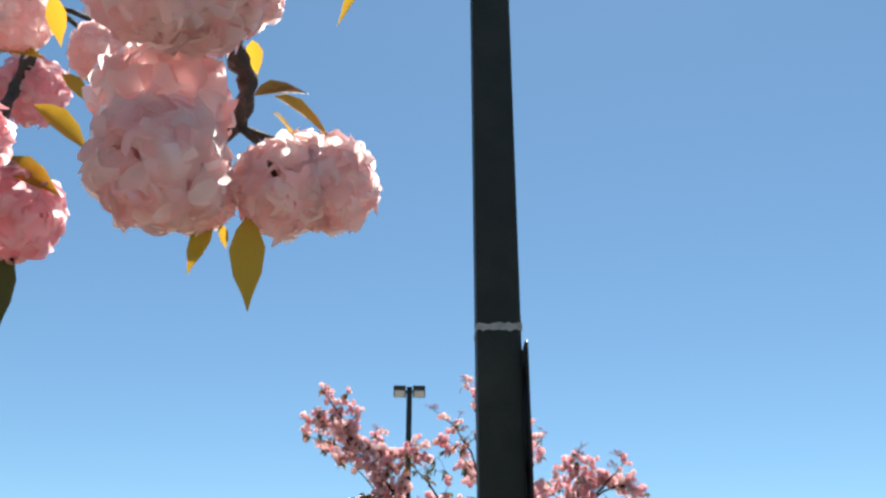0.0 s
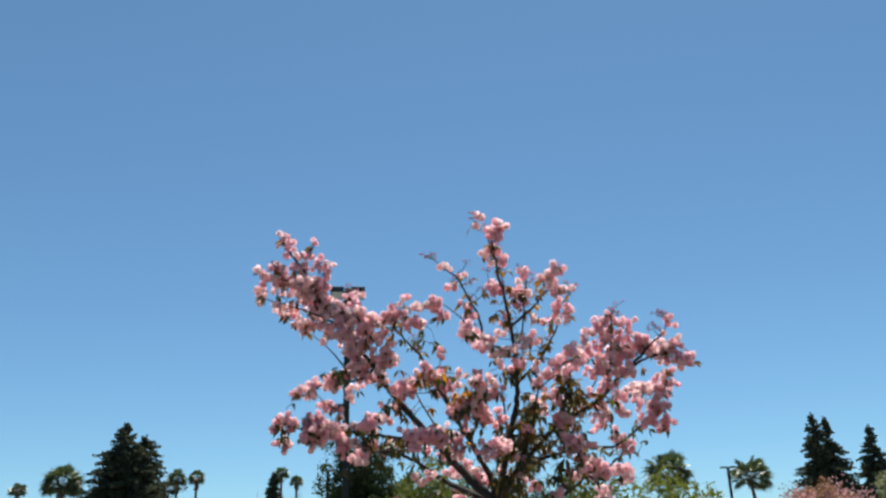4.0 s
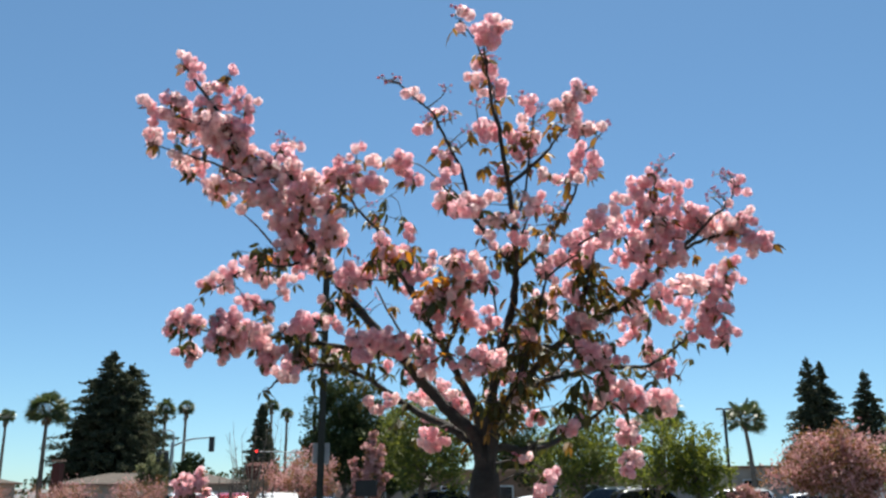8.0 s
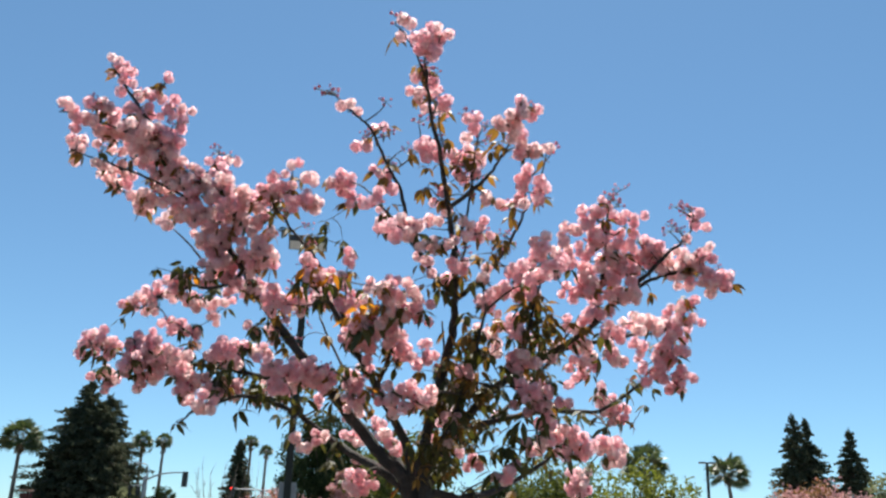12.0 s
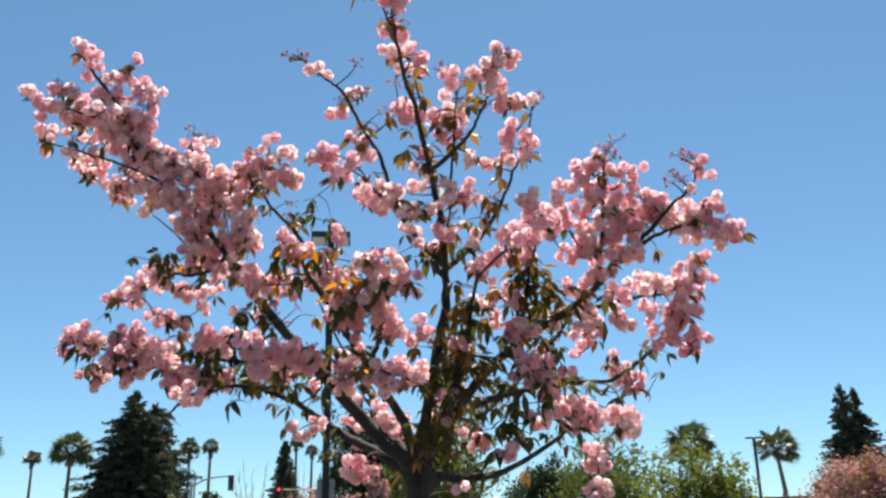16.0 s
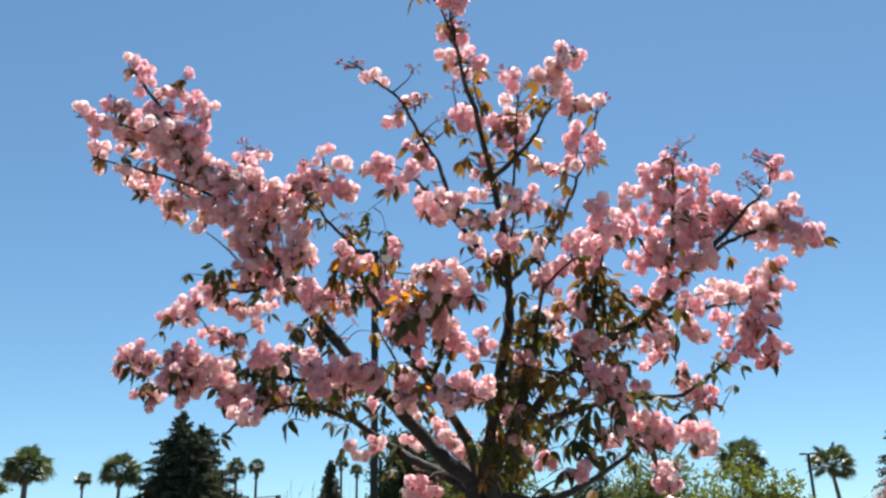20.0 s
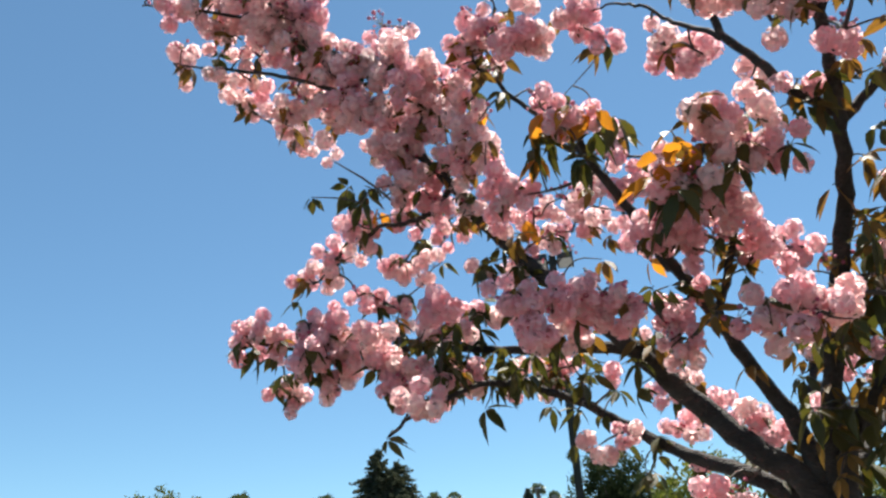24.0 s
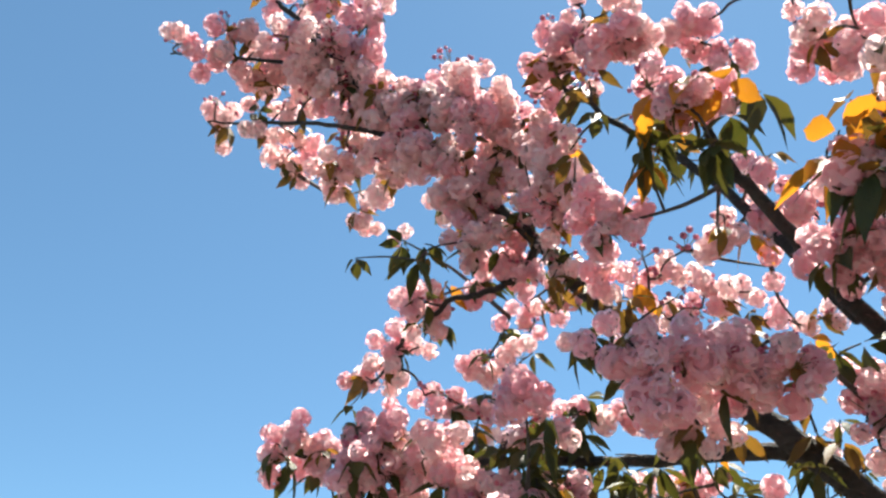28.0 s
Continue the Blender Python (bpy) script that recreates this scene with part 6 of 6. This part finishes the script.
# ---- buildings ----
def low_building(at, size, turn, label, wall, roof_kind, windows, roof_h=0.85, band=None):
    b = thing("building", at, label, "building", turn=turn)
    sx, sy, sz = size
    part("wall", boxed((0, 0, sz / 2), size, 0.02), wall, b)
    if roof_kind == "flat":
        part("parapet", boxed((0, 0, sz + 0.09), (sx + 0.3, sy + 0.3, 0.22), 0.03), band or STUCCO_DARK, b)
    else:
        v = [(-sx / 2 - 0.5, -sy / 2 - 0.5, sz), (sx / 2 + 0.5, -sy / 2 - 0.5, sz), (sx / 2 + 0.5, sy / 2 + 0.5, sz), (-sx / 2 - 0.5, sy / 2 + 0.5, sz), (-sx / 2 + sy * 0.4, 0, sz + roof_h), (sx / 2 - sy * 0.4, 0, sz + roof_h)]
        part("roof", (v, [(0, 1, 5, 4), (1, 2, 5), (2, 3, 4, 5), (3, 0, 4), (3, 2, 1, 0)]), ROOF, b, "brown tiled hip roof")
        part("fascia", boxed((0, -sy / 2 - 0.5, sz - 0.06), (sx + 1.0, 0.04, 0.16), 0.01), STUCCO_DARK, b)
    for k in range(windows):
        x = -sx / 2 + sx * (k + 0.5) / windows
        w = part("window", boxed((x, -sy / 2 - 0.02, sz * 0.5), (min(1.6, sx / windows * 0.6), 0.08, sz * 0.42), 0.01), WHITE_SIGN, b)
        part("pane", boxed((x, -sy / 2 - 0.055, sz * 0.5), (min(1.6, sx / windows * 0.6) - 0.14, 0.02, sz * 0.42 - 0.14), 0.004), DARK_GLASS, w)


low_building((19.5, 86.0, LOT), (26.0, 9.0, 3.2), -14, "long low beige building with a dark red-brown parapet", STUCCO, "flat", 6)
low_building((-33.0, 75.0, LOT), (14.0, 8.0, 2.1), 20, "low house with a brown tiled roof", STUCCO, "hip", 4)
low_building((-17.0, 78.0, LOT), (16.0, 9.0, 2.3), 8, "low house with a broad brown roof", STUCCO, "hip", 4)
low_building((-52.0, 70.0, LOT), (16.0, 9.0, 2.2), 35, "low house with a brown tiled roof behind street trees", STUCCO, "hip", 4)
low_building((-1.0, 62.0, LOT), (14.0, 8.0, 2.6), 0, "single-storey red-brown building behind the maples", STUCCO_DARK, "flat", 5)
kiosk = thing("kiosk", (-21.25, 66.05, LOT), "small kiosk with a dark red hipped roof by the crossing", "kiosk")
part("wall", boxed((0, 0, 1.3), (1.0, 1.0, 2.6), 0.02), STUCCO_DARK, kiosk)
v = [(-0.7, -0.7, 2.3), (0.7, -0.7, 2.3), (0.7, 0.7, 2.3), (-0.7, 0.7, 2.3), (-0.95, -0.95, 3.25), (0.95, -0.95, 3.25), (0.95, 0.95, 3.25), (-0.95, 0.95, 3.25), (-0.6, -0.6, 3.5), (0.6, -0.6, 3.5), (0.6, 0.6, 3.5), (-0.6, 0.6, 3.5)]
part("roof", (v, [(3, 2, 1, 0), *[(a + k, a + (k + 1) % 4, a + 4 + (k + 1) % 4, a + 4 + k) for a in (0, 4) for k in range(4)], (8, 9, 10, 11)]), RED_ROOF, kiosk, "dark red roof")

pillar = thing("brick_pillar", (-29.94, 54.36, LOT), "square red-brown brick pillar with a dark cap", "pillar")
part("shaft", boxed((0, 0, 1.61), (0.5, 0.5, 3.22), 0.02), RED_ROOF, pillar)
part("cap", boxed((0, 0, 3.37), (0.62, 0.62, 0.12), 0.02), STUCCO_DARK, pillar)


# ---- parked cars ----
def car(at, turn, label, paint, length=4.6, width=1.8, height=1.45, shape="sedan", group="parked cars"):
    """Nose towards +x. Body, cabin, windows, wheels and lamps."""
    c = thing("car", at, label, "car", group, turn=turn)
    L, W, H = length / 2, width / 2, height
    belt, sill = H * 0.62, 0.24
    rear = {"sedan": (-0.62, -0.34), "suv": (-0.97, -0.84), "hatch": (-0.93, -0.66), "pickup": (-0.12, -0.06)}[shape]
    nose, brow = (0.42, 0.12) if shape != "pickup" else (0.5, 0.26)
    # lower body: rounded sections from tail to nose
    sections = [(-1.0, 0.42, belt * 0.86, 0.80), (-0.97, 0.28, belt * 0.97, 0.93), (-0.8, sill, belt, 0.99), (-0.3, sill, belt, 1.0), (0.25, sill, belt * 0.99, 1.0),
                (0.55, sill, belt * 0.93, 0.99), (0.82, sill, belt * 0.84, 0.96), (0.96, 0.28, belt * 0.72, 0.86), (1.0, 0.36, belt * 0.60, 0.74)]
    v, f = [], []
    ring = [(-1, 0.25), (-1, 0.7), (-0.93, 0.92), (-0.8, 1.0), (0.8, 1.0), (0.93, 0.92), (1, 0.7), (1, 0.25), (0.9, 0.0), (-0.9, 0.0)]
    for x, lo, hi, w in sections:
        v.extend((x * L, y * W * w, lo + (hi - lo) * z) for y, z in ring)
    for i in range(len(sections) - 1):
        for k in range(10):
            e = (k + 1) % 10
            f.append((i * 10 + k, i * 10 + e, i * 10 + 10 + e, i * 10 + 10 + k))
    f.extend((tuple(range(10)), tuple(range(80, 90))[::-1]))
    body = part("body", (v, f), paint, c, smooth=True)
    # cabin
    xb, xt = (rear[0] * L, nose * L), (rear[1] * L, brow * L)
    wb, wt, zt, zb = W * 0.93, W * 0.72, H, belt - 0.03
    co = [(x, y, z) for z, (x0, x1), w in ((zb, xb, wb), (zt - 0.03, xt, wt)) for x, y in ((x0, -w), (x1, -w), (x1, w), (x0, w))]
    side = bent([(xb[0], 0, zb), (xt[0] - 0.05, 0, zt - 0.12), ((xt[0] + xt[1]) / 2, 0, zt), (xt[1] + 0.05, 0, zt - 0.13), (xb[1], 0, zb)], 17)
    v, f = [], []
    for x, _, z in side:
        w = wb + (wt - wb) * (z - zb) / (zt - zb)
        v.extend((x, y, zz) for y, zz in ((-w, zb - 0.05), (-w, z - 0.05 * (z > zb + 0.06)), (-w + 0.07, z), (0, z + 0.02), (w - 0.07, z), (w, z - 0.05 * (z > zb + 0.06)), (w, zb - 0.05)))
    for i in range(16):
        f.extend((i * 7 + k, i * 7 + k + 1, i * 7 + k + 8, i * 7 + k + 7) for k in range(6))
    cabin = part("cabin", (v, f), paint, c, smooth=True)

    def pane(name, a, b, cc, d, out):
        """A slightly inset sheet between four corners of the cabin."""
        P = [np.array(p, float) for p in (a, b, cc, d)]
        m = sum(P) / 4
        o = np.array(out, float)
        P = [m + (p - m) * np.array([0.9, 0.9, 0.8]) + o * 0.012 for p in P]
        part(name, ([*P, *[p - o * 0.02 for p in P]], [(0, 1, 2, 3), (7, 6, 5, 4), (0, 4, 5, 1), (1, 5, 6, 2), (2, 6, 7, 3), (3, 7, 4, 0)]), DARK_GLASS, cabin, "tinted glass")

    pane("windscreen", co[1], co[2], co[6], co[5], (0.8, 0, 0.6))
    pane("rear_window", co[3], co[0], co[4], co[7], (-0.8, 0, 0.6))
    for s, (a, b, cc, d) in ((-1, (co[0], co[1], co[5], co[4])), (1, (co[3], co[2], co[6], co[7]))):
        a, b, cc, d = (np.array(p) for p in (a, b, cc, d))
        k = 0.52
        pane("side_window", a, a + (b - a) * k, d + (cc - d) * k, d, (0, s * 0.95, 0.25))
        pane("side_window", a + (b - a) * k, b, cc, d + (cc - d) * k, (0, s * 0.95, 0.25))
        part("mirror", boxed((nose * L * 0.85, s * (W + 0.06), belt + 0.04), (0.1, 0.16, 0.12), 0.03), paint, body)
        for x, m, nm in ((-0.965, TAIL, "tail_lamp"), (0.90, CLEAR_LAMP, "head_lamp")):
            part(nm, boxed((x * L, s * W * 0.72, belt * (0.82 if x < 0 else 0.66)), (0.16, W * 0.34, 0.13), 0.03), m, body)
        for x in (-0.62, 0.64):
            wheel = part("wheel", rod([(x * L, s * (W - 0.2), 0.33), (x * L, s * (W + 0.005), 0.33)], 0.33, 0.33, 22), TYRE, c)
            part("rim", rod([(x * L, s * (W - 0.02), 0.33), (x * L, s * (W + 0.015), 0.33)], 0.21, 0.19, 16), RIM, wheel)
    if shape == "pickup":
        part("bed_rail", boxed((-0.55 * L, 0, belt + 0.03), (L * 0.85, 2 * W * 0.94, 0.06), 0.02), paint, c)
    if shape == "suv":
        for s in (-1, 1):
            part("roof_rail", rod([(xt[0] + 0.1, s * (wt - 0.12), zt + 0.03), (xt[1] - 0.15, s * (wt - 0.12), zt + 0.03)], 0.018), GALV, c)
    return c


WHITE = car_paint("white_paint", (0.74, 0.74, 0.73))
SILVER = car_paint("silver_paint", (0.42, 0.45, 0.5))
BLACK = car_paint("black_paint", (0.014, 0.014, 0.016))
NAVY = car_paint("dark_blue_paint", (0.02, 0.03, 0.05))
GREY = car_paint("grey_paint", (0.16, 0.17, 0.18))
RED = car_paint("red_paint", (0.35, 0.02, 0.02))
car((-13.7, 28.9, LOT), -65, "silver saloon car waiting in the driveway", SILVER, height=1.47)
car((-12.4, 31.6, LOT), 118, "white estate car with red tail lamps", WHITE, height=1.66, shape="suv")
car((-12.7, 36.5, LOT), 112, "dark red car in the queue at the exit", RED, height=1.6, shape="suv")
car((-10.3, 34.5, LOT), 105, "white van-like car in the queue at the exit", WHITE, height=1.62, shape="suv")
car((-7.7, 29.3, LOT), 178, "dark blue saloon car parked in the lot", NAVY, height=1.52)
car((-5.29, 35.96, LOT), 172, "black hatchback parked beside a maple", BLACK, height=1.66, shape="hatch")
car((-1.38, 39.96, LOT), 14, "white saloon car parked behind the cherry tree", WHITE, height=1.42)
car((0.27, 35.91, LOT), 8, "pale silver car parked close behind the tree", SILVER, height=1.34)
car((1.77, 51.51, LOT), 176, "pale blue-white pickup truck with a cab", car_paint("pale_blue_paint", (0.5, 0.56, 0.62)), 5.2, 1.9, 1.72, "suv")
car((4.32, 48.51, LOT), 12, "black estate car with a silver roof", BLACK, 4.7, 1.85, 1.62, "suv")
car((7.69, 49.41, LOT), 170, "white sport utility car parked nose out", WHITE, 4.7, 1.85, 1.62, "suv")
car((10.47, 47.31, LOT), 186, "white saloon car in the parking row", WHITE, height=1.42)
car((13.69, 49.41, LOT), 172, "white saloon car in the parking row", WHITE, height=1.42)
car((17.37, 50.61, LOT), 175, "grey car in the parking row", GREY, height=1.45)
car((-6.82, 45.82, LOT), 170, "white saloon car parked far back", WHITE, height=1.5)
car((22.32, 52.86, LOT), 175, "white car at the end of the row", WHITE, height=1.45)
truck = thing("box_truck", (16.0, 46.0, LOT), "white box truck behind the parked cars", "truck", turn=-8)
part("cargo_box", boxed((-0.8, 0, 1.25), (4.2, 2.0, 1.5), 0.04), WHITE, truck)
part("cab", boxed((2.1, 0, 1.0), (1.5, 1.9, 1.3), 0.18), WHITE, truck)
part("windscreen", boxed((2.82, 0, 1.28), (0.08, 1.6, 0.5), 0.02), DARK_GLASS, truck)
for x in (-2.0, 2.0):
    for s in (-1, 1):
        part("wheel", rod([(x, s * 0.72, 0.38), (x, s * 0.98, 0.38)], 0.38, 0.38, 20), TYRE, truck)
